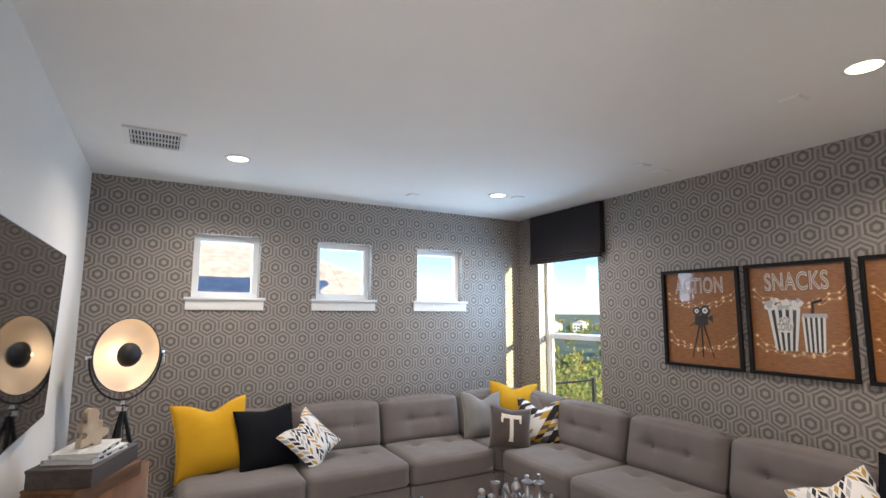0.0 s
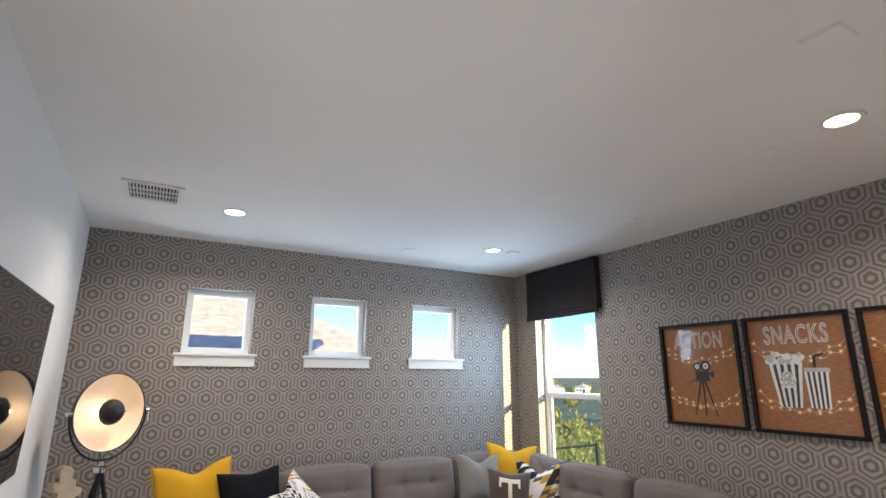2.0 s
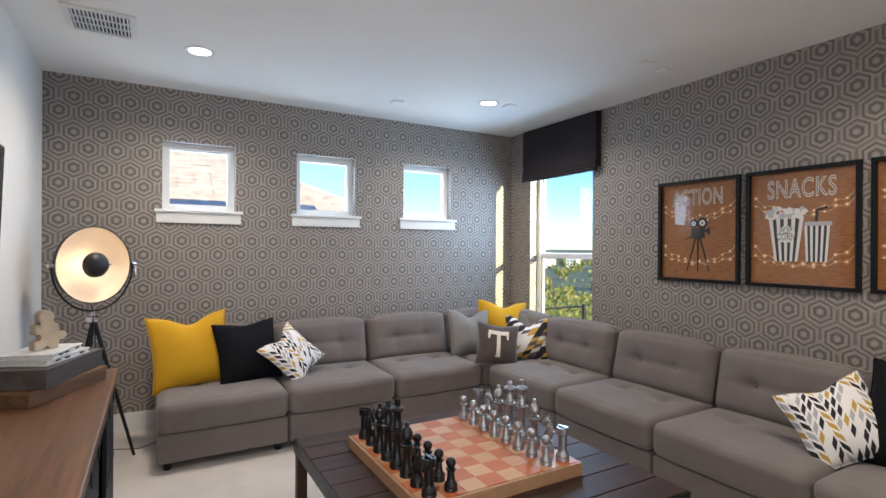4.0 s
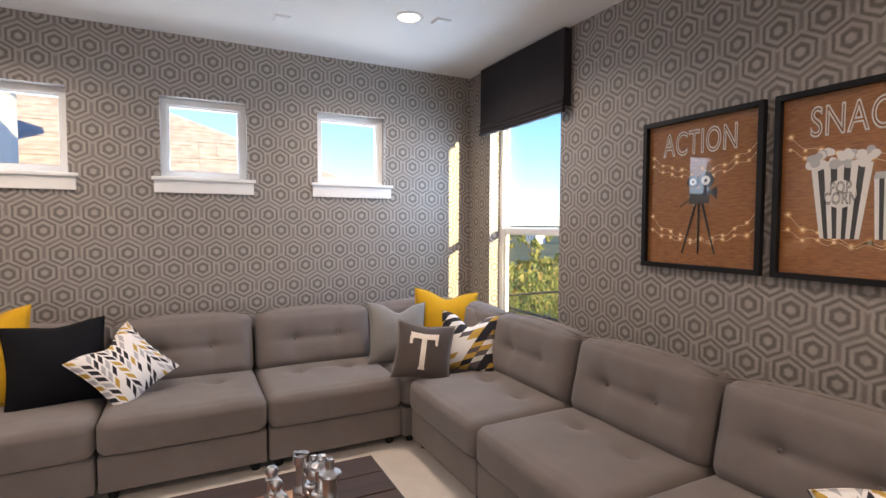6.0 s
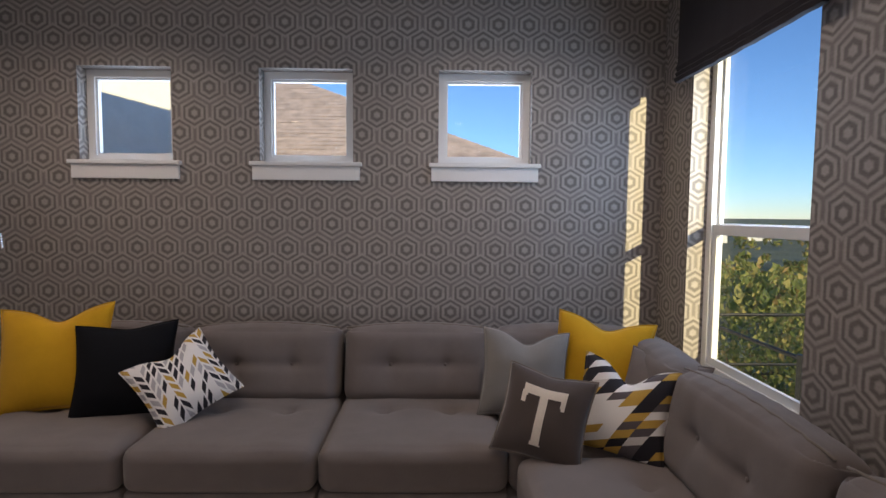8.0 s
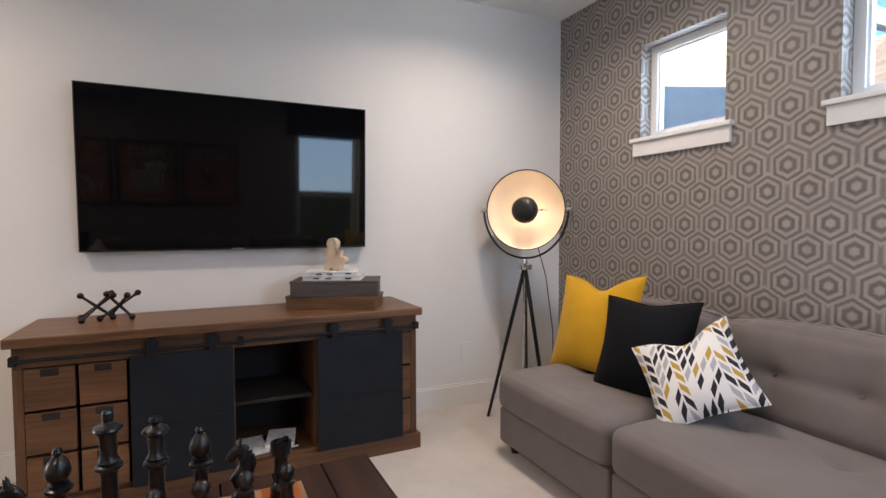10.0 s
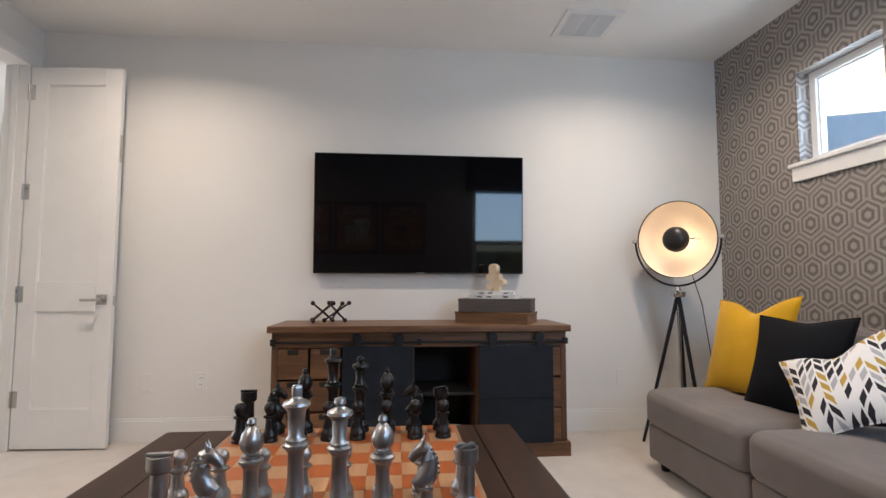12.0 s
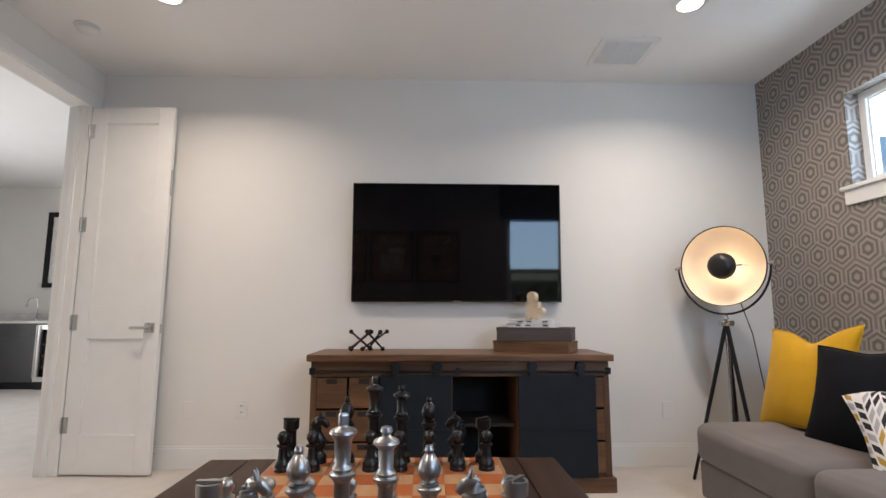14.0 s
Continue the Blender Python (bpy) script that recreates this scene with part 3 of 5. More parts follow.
def seat_skin(p, n, o):
    out = Vector((0, 0, 0))
    if n.z > 0.3:
        k = (1 - p.x ** 4) * (1 - p.y ** 4)
        dz = 0.016 * k
        for bx in (-0.17, 0.17):
            r = math.hypot(o.x - bx, o.y - 0.02)
            dz -= 0.030 * gauss(r, 0.024) + 0.026 * gauss(r, 0.075)
        dz -= 0.008 * gauss(o.y - 0.02, 0.02) * gauss(o.x, 0.30)
        dz += 0.005 * noise.noise(o * 5.0) + 0.002 * noise.noise(Vector((o.x * 9, o.y * 26, 1.0)))
        out.z = dz * n.z
    if n.y < -0.5:
        out.y = -0.014 * (1 - p.x ** 4)
    return out


def back_skin(p, n, o):
    out = Vector((0, 0, 0))
    if n.y < -0.3:
        k = (1 - p.x ** 4) * (1 - p.z ** 4)
        dy = 0.03 * k
        for bx in (-0.15, 0.15):
            r = math.hypot(o.x - bx, o.z)
            dy -= 0.014 * gauss(r, 0.024) + 0.020 * gauss(r, 0.085)
        dy -= 0.010 * gauss(o.z, 0.026) * gauss(o.x, 0.30)
        dy -= 0.005 * gauss(o.x + 0.15, 0.03) + 0.005 * gauss(o.x - 0.15, 0.03)
        dy += 0.006 * noise.noise(o * 6.0)
        dy += 0.006 * noise.noise(Vector((o.x * 26 + o.z * 4, 2.0, o.z * 5))) * gauss(o.z - 0.2, 0.09)
        out.y = dy * n.y
    if n.z > 0.5:
        out.z = 0.03 * (1 - p.x ** 2) - 0.016 + 0.003 * math.sin(o.x * 70) * abs(p.y)
    return out


SEAT_Z = 0.445
SEAT = mesh("seat_cushion", cushion(0.828, 0.86, 0.20, 0.055, seat_skin, 44), M_SOFA, True)
BACK = mesh("back_cushion", cushion(0.815, 0.20, 0.43, 0.075, back_skin, 44), M_SOFA, True)
BASE = mesh("base", box(-0.412, 0.412, -0.965, -0.06, 0.055, 0.245, 0.018, None, 3), M_SOFA, 40)
BACKREST = mesh("back_frame", box(-0.408, 0.408, -0.16, -0.04, 0.246, 0.70, 0.02, None, 3), M_SOFA, 40)
FOOT = mesh("foot", lathe([(0, 0), (0.022, 0), (0.028, 0.03), (0.028, 0.056), (0, 0.056)], 14), M_IRON, 40)
BUTTON = mesh("button", lathe([(0.011, -0.003), (0.010, 0.002), (0.006, 0.005), (0, 0.006)], 12), M_SOFA, True)
PIPE = mesh("piping", tube([(-0.40 + 0.80 * k / 24, 0.004 * math.sin(k * 2.3), 0.026 * math.sin(3.14 * k / 24) - 0.012) for k in range(25)], 0.005, 6), M_PIPING, True)


def child(name, me, parent, m, label=""):
    ob = new(name, me)
    ob.parent = parent
    ob.matrix_basis = m
    return tagged(ob, label)


def sofa_module(m, note):
    t = thing("sofa_module", m, note, "sofa", "sectional sofa")
    child("base", BASE, t, pose(0, 0, 0))
    s = child("seat_cushion", SEAT, t, pose(0, -0.555, 0.343))
    for x in (-0.17, 0.17):
        child("button", BUTTON, s, pose(x, 0.02, 0.064))
    child("back_frame", BACKREST, t, pose(0, 0, 0))
    b = child("back_cushion", BACK, t, pose(0, -0.275, 0.615, -11, 0, 0))
    for x in (-0.15, 0.15):
        child("button", BUTTON, b, pose(x, -0.087, 0, 90, 0, 0))
    child("piping", PIPE, b, pose(0, -0.055, 0.208))
    for x in (-0.35, 0.35):
        for y in (-0.90, -0.13):
            child("foot", FOOT, t, pose(x, y, 0))


for k, note in enumerate(("taupe tufted sofa section at the end beside the floor lamp", "taupe tufted armless sofa section under the high windows", "taupe tufted armless sofa section next to the corner seat")):
    sofa_module(pose(1.146 + 0.835 * k, -0.016, 0), note)
for k in range(4):
    sofa_module(pose(4.24, -1.44 - 0.835 * k, 0, 0, 0, -90), "taupe tufted armless sofa section under the framed posters")


def corner_seat():
    t = thing("sofa_corner", pose(3.72, -0.52, 0), "taupe corner section of the sectional sofa, piled with cushions", "sofa", "sectional sofa")
    part("base", box(-0.49, 0.48, -0.49, 0.46, 0.055, 0.245, 0.018, None, 3), M_SOFA, t, smooth=40)
    part("seat_cushion", cushion(0.965, 0.95, 0.20, 0.055, lambda p, n, o: Vector((0, 0, 0.014 * (1 - p.x ** 4) * (1 - p.y ** 4) if n.z > 0.3 else 0))), M_SOFA, t, smooth=True, m=pose(-0.005, -0.015, 0.343))
    part("back_frame", box(-0.48, 0.36, 0.345, 0.46, 0.246, 0.70, 0.02, None, 3), M_SOFA, t, smooth=40)
    part("back_frame", box(0.365, 0.48, -0.48, 0.46, 0.246, 0.70, 0.02, None, 3), M_SOFA, t, smooth=40)
    child("back_cushion", BACK, t, pose(-0.08, 0.235, 0.615, -11, 0, 0))
    child("back_cushion", BACK, t, pose(0.25, -0.11, 0.615, -11, 0, -90))
    for x in (-0.42, 0.42):
        for y in (-0.42, 0.40):
            child("foot", FOOT, t, pose(x, y, 0))


corner_seat()

# ---- cushions ----


def pillow_point(u, v, s, t, chop, side):
    """A point of a square scatter cushion: u, v in -1 to 1."""
    pin = 0.07
    x = u * s / 2 * (1 - pin * (1 - v * v)) * (1 + 0.03 * abs(u * v))
    y = v * s / 2 * (1 - pin * (1 - u * u)) * (1 + 0.03 * abs(u * v))
    h = t / 2 * ((1 - abs(u) ** 2.6) * (1 - abs(v) ** 2.6)) ** 0.62
    top = max(0, (v + 0.4) / 1.4)
    c = chop * gauss(u - 0.05, 0.42) * top ** 2
    y -= c * s * 0.55
    h *= 1 - 1.1 * chop * gauss(u - 0.05, 0.30) * top ** 2
    h += 0.006 * noise.noise(Vector((u * 2.2, v * 2.2, side * 3 + s * 9))) * (1 - max(abs(u), abs(v)) ** 4)
    return Vector((x, y, side * h))


def scatter_cushion(material, s, t, m, chop, label, piping=None, letter=False):
    n = 30
    ob = thing("scatter_cushion", m, label, "cushion", "scatter cushions")
    bm = bmesh.new()
    for side in (-1, 1):
        g = [[bm.verts.new(pillow_point(2 * i / n - 1, 2 * j / n - 1, s, t, chop, side)) for j in range(n + 1)] for i in range(n + 1)]
        for i in range(n):
            for j in range(n):
                bm.faces.new((g[i][j], g[i + 1][j], g[i + 1][j + 1], g[i][j + 1]))
    bmesh.ops.remove_doubles(bm, verts=bm.verts[:], dist=3e-4)
    part("cover", bm, material, ob, smooth=True)
    rim = [(2 * i / n - 1, -1) for i in range(n)] + [(1, 2 * i / n - 1) for i in range(n)] + [(1 - 2 * i / n, 1) for i in range(n)] + [(-1, 1 - 2 * i / n) for i in range(n + 1)]
    part("seam", tube([pillow_point(u, v, s * 1.004, t, chop, 0) for u, v in rim], 0.0035, 6), piping or material, ob, smooth=True)
    if letter:
        bm = bmesh.new()
        q = 72

        def inside(a, b):
            a, b = a + 0.02, b + 0.02
            stem = 0.095 + 0.05 * max(0, (-0.45 - b) / 0.35) ** 2
            if -0.70 < b < 0.60 and abs(a) < stem:
                return True
            if 0.44 < b < 0.66 and abs(a) < 0.52:
                return True
            return 0.22 < b < 0.5 and 0.40 + 0.10 * (0.5 - b) < abs(a) < 0.53
        vs = {}
        for i in range(q):
            for j in range(q):
                if inside((i + 0.5) * 2 / q - 1, (j + 0.5) * 2 / q - 1):
                    f = []
                    for a, b in ((i, j), (i + 1, j), (i + 1, j + 1), (i, j + 1)):
                        if (a, b) not in vs:
                            p = pillow_point(2 * a / q - 1, 2 * b / q - 1, s, t, chop, 1)
                            vs[a, b] = bm.verts.new(p + Vector((0, 0, 0.003)))
                        f.append(vs[a, b])
                    bm.faces.new(f)
        part("letter_t", bm, M_LETTER, ob, "cream felt capital letter T", smooth=True)
    return ob


def leaning(x, y, z, lean, face, spin=0):
    return pose(x, y, z, lean, 0, face) @ pose(0, 0, 0, 0, 0, spin)


scatter_cushion(M_YELLOW, 0.53, 0.17, leaning(0.955, -0.51, 0.695, 72, 6, 4), 0.22, "large mustard yellow velvet cushion propped at the sofa's end")
scatter_cushion(M_BLACKF, 0.46, 0.15, leaning(1.345, -0.565, 0.655, 70, 12, 2), 0.06, "black cotton cushion with piped edge on the sofa")
scatter_cushion(M_CHEVRON, 0.39, 0.15, leaning(1.665, -0.63, 0.625, 52, 20, 32), 0.24, "white cushion printed with black, gold and grey slanted lozenges, leaning askew")
scatter_cushion(M_BLUEGREY, 0.43, 0.14, leaning(3.36, -0.58, 0.65, 70, -4, -4), 0.26, "plain grey linen cushion in the sofa corner")
scatter_cushion(M_YELLOW, 0.48, 0.15, leaning(3.745, -0.56, 0.69, 72, -30, -4), 0.20, "mustard yellow velvet cushion at the back of the sofa corner")
scatter_cushion(M_DARKF, 0.37, 0.13, leaning(3.365, -1.02, 0.605, 66, -22, -8), 0.05, "charcoal linen cushion with a cream letter T", M_PIPING, True)
scatter_cushion(M_DIAMOND, 0.39, 0.14, leaning(3.705, -1.00, 0.63, 68, -36, -4), 0.38, "cushion printed with black, gold, white and grey diamonds")
scatter_cushion(M_SOFA, 0.40, 0.12, leaning(3.90, -0.90, 0.63, 66, -62, 0), 0.1, "taupe cushion tucked behind the diamond-print one")
scatter_cushion(M_CHEVRON, 0.40, 0.15, leaning(3.66, -3.48, 0.61, 54, -66, 30), 0.14, "white cushion printed with black, gold and grey slanted lozenges")
scatter_cushion(M_BLACKF, 0.50, 0.15, leaning(3.76, -3.80, 0.67, 64, -84, -4), 0.08, "black cotton cushion on the sofa under the posters")

# ---- television and console ----


def television():
    """The panel leans forward a little on its bracket."""
    t = thing("television", pose(0.055, -2.252, 1.517, 0, 2.0, 0), "large flat black television hung on the white wall", "television")
    part("panel", box(-0.02, 0.02, -0.726, 0.726, -0.414, 0.414, 0.004), M_BEZEL, t)
    part("screen", box(0.0202, 0.0225, -0.719, 0.719, -0.404, 0.407), M_SCREEN, t, "glossy black glass screen, switched off")
    part("wall_bracket", box(-0.044, -0.0205, -0.25, 0.25, -0.2, 0.2), M_IRON, t)
    part("badge", box(0.0202, 0.023, -0.03, 0.03, -0.413, -0.406), M_NICKEL, t)


television()


def console():
    t = thing("media_console", pose(0.03, -2.255, 0), "brown oak media console with charcoal sliding barn doors", "media console")
    X, Y = 0.47, 0.88
    part("top", box(0, 0.515, -0.90, 0.90, 0.745, 0.785, 0.006), M_CONSOLE, t)
    part("frieze", box(0.02, X, -Y, Y, 0.655, 0.744, 0.002), M_CONSOLE, t)
    for a, b in ((-Y, -Y + 0.035), (Y - 0.035, Y)):
        part("side_panel", box(0.02, X, a, b, 0.085, 0.654, 0.002), M_CONSOLE_V, t)
    for y in (-0.465, -0.06, 0.34, 0.775):
        part("divider", box(0.03, X - 0.02, y - 0.012, y + 0.012, 0.10, 0.654), M_CONSOLE_V, t)
    part("plinth", box(0.01, X + 0.018, -Y - 0.018, Y + 0.018, 0, 0.084, 0.004), M_CONSOLE, t)
    part("floor_board", box(0.03, X - 0.012, -Y + 0.036, Y - 0.036, 0.085, 0.10), M_CONSOLE, t)
    # Back board and shelf coloured near-black to paint in the open bay's shade.
    part("back_board", box(0.021, 0.029, -Y + 0.036, Y - 0.036, 0.101, 0.654), M_RECESS_SHADE, t)
    part("shelf", box(0.03, X - 0.04, -0.45, 0.32, 0.36, 0.378), M_RECESS_SHADE, t)
    for col in range(2):
        for row in range(3):
            y = -0.842 + col * 0.186
            z = 0.106 + row * 0.185
            d = part("drawer", box(X - 0.03, X + 0.004, y, y + 0.172, z, z + 0.172, 0.003), M_CONSOLE, t)
            # No hole is cut: a raised near-black patch paints the notch's shade.
            part("cutout_pull", box(X + 0.0042, X + 0.0055, y + 0.055, y + 0.117, z + 0.138, z + 0.168), M_RECESS_SHADE, d, "flat dark patch painted for the shade in a notched pull")
    for row in range(3):
        z = 0.106 + row * 0.185
        part("drawer", box(X - 0.03, X + 0.004, 0.79, 0.843, z, z + 0.172, 0.003), M_CONSOLE, t)
    part("door_rail", tube([(X + 0.026, -0.875, 0.688), (X + 0.026, 0.875, 0.688)], 0.008), M_IRON, t, "black iron sliding rail", smooth=40)
    for y in (-0.87, -0.02, 0.87):
        part("rail_bracket", box(X + 0.0005, X + 0.034, y - 0.013, y + 0.013, 0.67, 0.708, 0.003), M_IRON, t)
    for y0, y1 in ((-0.47, -0.055), (0.335, 0.79)):
        d = part("barn_door", box(X + 0.012, X + 0.03, y0, y1, 0.088, 0.665, 0.003), M_CHARCOAL, t, "charcoal painted sliding door")
        part("cross_board", box(X + 0.0302, X + 0.034, y0 + 0.01, y1 - 0.01, 0.352, 0.362), M_CHARCOAL, d)
        for y in (y0 + 0.085, y1 - 0.085):
            part("roller", lathe([(0, 0), (0.028, 0), (0.028, 0.012), (0, 0.012)], 20, None, pose(X + 0.022, y, 0.714, 0, 90, 0)), M_IRON, d, smooth=40)
            part("strap", box(X + 0.034, X + 0.039, y - 0.017, y + 0.017, 0.655, 0.722, 0.002), M_IRON, d)


console()


def stack_box(name, m, a, b, h, material, label, lid=False):
    t = thing(name, m, label, "box")
    part("body", box(-a / 2, a / 2, -b / 2, b / 2, 0, h, 0.004), material, t)
    if lid:
        part("lid", box(-a / 2 - 0.003, a / 2 + 0.003, -b / 2 - 0.003, b / 2 + 0.003, h, h + 0.014, 0.003), material, t)
    return t


stack_box("wooden_tray", pose(0.285, -1.765, 0.785, 0, 0, -30), 0.24, 0.48, 0.055, M_BOXBROWN, "rustic brown wooden box at the bottom of a stack", True)
stack_box("wooden_box", pose(0.28, -1.755, 0.8545, 0, 0, -21), 0.27, 0.46, 0.07, M_BOXGREY, "grey weathered wooden box stacked on a brown one", True)


def book(x, y, z, turn, a, b, h):
    t = thing("decor_book", pose(x, y, z, 0, 0, turn), "white distressed decorative book on the stacked boxes", "book", "white books")
    part("cover", box(-a / 2, a / 2, -b / 2, b / 2, 0, 0.004, 0.001), M_PAPERWHITE, t)
    part("cover", box(-a / 2, a / 2, -b / 2, b / 2, h - 0.004, h, 0.001), M_PAPERWHITE, t)
    part("page_block", box(-a / 2 + 0.006, a / 2 - 0.004, -b / 2 + 0.005, b / 2 - 0.005, 0.0041, h - 0.0041), M_PLASTIC, t)
    part("spine", box(-a / 2 - 0.002, -a / 2, -b / 2, b / 2, 0, h, 0.001), M_PAPERWHITE, t)
    for k in (-0.3, -0.1, 0.25):
        part("title_bar", box(a / 2 - 0.003, a / 2 + 0.0008, k * b, k * b + 0.03, h * 0.35, h * 0.62), M_IRON, t)


book(0.28, -1.77, 0.939, -24, 0.22, 0.31, 0.024)
book(0.28, -1.78, 0.9635, -16, 0.20, 0.28, 0.022)


def puzzle_piece():
    """A jigsaw piece on edge: knobs above and at one side, a bite out of the other."""
    pts = []

    def arc(cx, cy, r, a0, a1):
        for k in range(11):
            a = radians(a0 + (a1 - a0) * k / 10)
            pts.append((cx + r * math.cos(a), cy + r * math.sin(a)))
    w, h = 0.052, 0.112
    pts.extend(((-w, 0), (-0.018, 0)))
    arc(0, 0.004, 0.014, 180, 0)
    pts.extend(((0.018, 0), (w, 0), (w, 0.034)))
    arc(w + 0.016, 0.055, 0.021, -125, 125)
    pts.extend(((w, 0.078), (w, h), (0.016, h)))
    arc(0, h + 0.033, 0.034, -60, 240)
    pts.extend(((-0.016, h), (-w, h), (-w, 0.076)))
    arc(-w + 0.014, 0.057, 0.018, 125, -125)
    pts.append((-w, 0.038))
    bm = poly(pts, -0.02, 0.02)
    bmesh.ops.bevel(bm, geom=[e for e in bm.edges if abs(e.verts[0].co.z - e.verts[1].co.z) < 1e-4], offset=0.003, segments=2, affect="EDGES")
    single("puzzle_ornament", bm, M_PUZZLE, "pale carved wooden jigsaw piece standing on white books", "ornament", m=pose(0.28, -1.775, 0.986, 90, 0, 42))


puzzle_piece()


def jacks():
    t = thing("jack_sculpture", pose(0.22, -2.84, 0.785), "dark bronze sculpture of interlocked ball-ended jacks", "sculpture")
    for cy, turn in ((-0.045, 12), (0.045, -20)):
        for a, b in (((-1, -1, -1), (1, 1, 1)), ((1, -1, -1), (-1, 1, 1)), ((0.2, 1, -1), (-0.2, -1, 1))):
            rot = Euler((0, 0, radians(turn))).to_matrix()
            p, q = (Vector((0, cy, 0.068)) + rot @ Vector((v[0] * 0.05, v[1] * 0.062, v[2] * 0.054)) for v in (a, b))
            bm = tube([p, p.lerp(q, 0.12), p.lerp(q, 0.5), p.lerp(q, 0.88), q], [0.011, 0.006, 0.008, 0.006, 0.011], 10)
            for e in (p, q):
                bmesh.ops.create_uvsphere(bm, u_segments=14, v_segments=8, radius=0.0145, matrix=Matrix.Translation(e))
            part("bar", bm, M_BRONZE, t, smooth=True)


jacks()


def magazine(x, y, z, turn, material):
    t = thing("magazine", pose(x, y, z, 0, 0, turn), "magazine lying on the console's open shelf", "magazine", "magazines")
    part("cover", box(-0.10, 0.10, -0.07, 0.07, 0.0, 0.018, 0.002), material, t)
    part("page_block", box(-0.098, 0.101, -0.068, 0.068, 0.004, 0.014), M_PLASTIC, t)


for k, (y, turn) in enumerate(((-2.09, 8), (-2.08, -12), (-2.22, 5))):
    magazine(0.36, y, 0.1005 + (0.0185 if k == 1 else 0), turn, M_PAPERWHITE if k else M_IRON)

# ---- floor lamp ----


def floor_lamp():
    top = Vector((0.365, -0.562, 0.97))
    hub = Vector((0.37, -0.567, 1.33))
    t = thing("floor_lamp", pose(0.35, -0.57, 0), "black tripod studio floor lamp with a lit pale dish", "floor lamp")
    off = Vector((0.35, -0.57, 0))
    feet = (Vector((0.283, -0.785, 0)), Vector((0.60, -0.545, 0)), Vector((0.16, -0.40, 0)))
    for f in feet:
        d = (f - top)
        part("leg", tube([top + d * 0.02 - off, f - off], [0.014, 0.010], 8), M_IRON, t, "slim black wooden leg", smooth=40)
    part("center_post", tube([Vector((0.365, -0.562, 0.22)) - off, top - off], 0.012), M_CHROME, t, smooth=40)
    part("collar", lathe([(0, -0.02), (0.042, -0.02), (0.046, 0), (0.046, 0.012), (0.02, 0.022), (0.010, 0.05), (0, 0.05)], 24, None, Matrix.Translation(top - off)), M_CHROME, t, "polished chrome collar", smooth=40)
    head = pose(*(hub - off), 90, 0, 40)
    R = 0.252
    ring = [(math.cos(a) * (R + 0.022), 0, math.sin(a) * (R + 0.055) if math.sin(a) < 0 else math.sin(a) * 0.1) for a in [math.pi + math.pi * k / 28 for k in range(29)]]
    m = pose(*(hub - off), 0, 0, 40)
    bm = tube(ring, 0.007, 8)
    bmesh.ops.transform(bm, matrix=m, verts=bm.verts[:])
    part("yoke", bm, M_IRON, t, "curved black yoke", smooth=True)
    dish = []
    for k in range(15):
        a = k / 14
        dish.append((R * math.sin(a * math.pi / 2) ** 0.9, -0.115 * (math.cos(a * math.pi / 2))))
    part("shade", lathe([(r + 0.004, z - 0.004) for r, z in dish[1:]] + [(R + 0.006, 0.006), (R, 0.006)], 48, None, head), M_SHADE_OUT, t, "black outer shell", smooth=40)
    part("reflector", lathe([(0, dish[0][1])] + dish[1:], 48, None, head), M_SHADE_IN, t, "pale gold inner reflector, lit from behind its cup", smooth=40)
    cup = [(0, 0.062), (0.036, 0.06), (0.068, 0.046), (0.083, 0.02), (0.085, 0.0), (0.082, 0.0), (0.079, 0.019), (0.065, 0.042), (0.036, 0.054), (0, 0.056)]
    part("glare_cup", lathe(cup, 32, None, head), M_SHADE_OUT, t, "dark cup hiding the bulb", smooth=40)
    part("cup_arm", tube([head @ Vector((0.084, 0, 0.004)), head @ Vector((0.112, 0, 0.0)), head @ Vector((0.122, 0, -0.08))], 0.006, 6), M_CHROME, t)
    part("bulb", lathe([(0, -0.07), (0.012, -0.07), (0.022, -0.045), (0.024, -0.03), (0.012, -0.012), (0, -0.008)], 16, None, head), M_BULB, t, smooth=True)
    for s in (-1, 1):
        part("pivot_knob", lathe([(0, 0), (0.014, 0), (0.014, 0.03), (0, 0.03)], 14, None, m @ pose(s * (R + 0.012), 0, 0, 0, 90 * s, 0)), M_CHROME, t, smooth=40)
    part("lever", tube([m @ Vector((R + 0.045, 0, 0.0)), m @ Vector((R + 0.05, 0, -0.08))], 0.005, 6), M_CHROME, t)
    cord = [hub - off + Vector((-0.08, 0.10, -0.06)), Vector((0.02, 0.17, 0.9)), Vector((0.07, 0.19, 0.55)), Vector((0.07, 0.2, 0.2)), Vector((0.10, 0.2, 0.006)), Vector((0.28, 0.12, 0.006)), Vector((0.40, 0.22, 0.006))]
    part("cord", tube(cord, 0.003, 6), M_IRON, t, smooth=True)
    glow_at = Matrix.Translation(off) @ head @ Vector((0, 0, -0.004))
    lamp("lamp_bulb_light", "POINT", Matrix.Translation(glow_at), 0.175, (1.0, 0.68, 0.43), radius=0.02)


floor_lamp()

# ---- coffee table and chess ----
TX0, TX1, TY0_, TY1_, TZ = 1.37, 2.70, -3.335, -1.925, 0.43


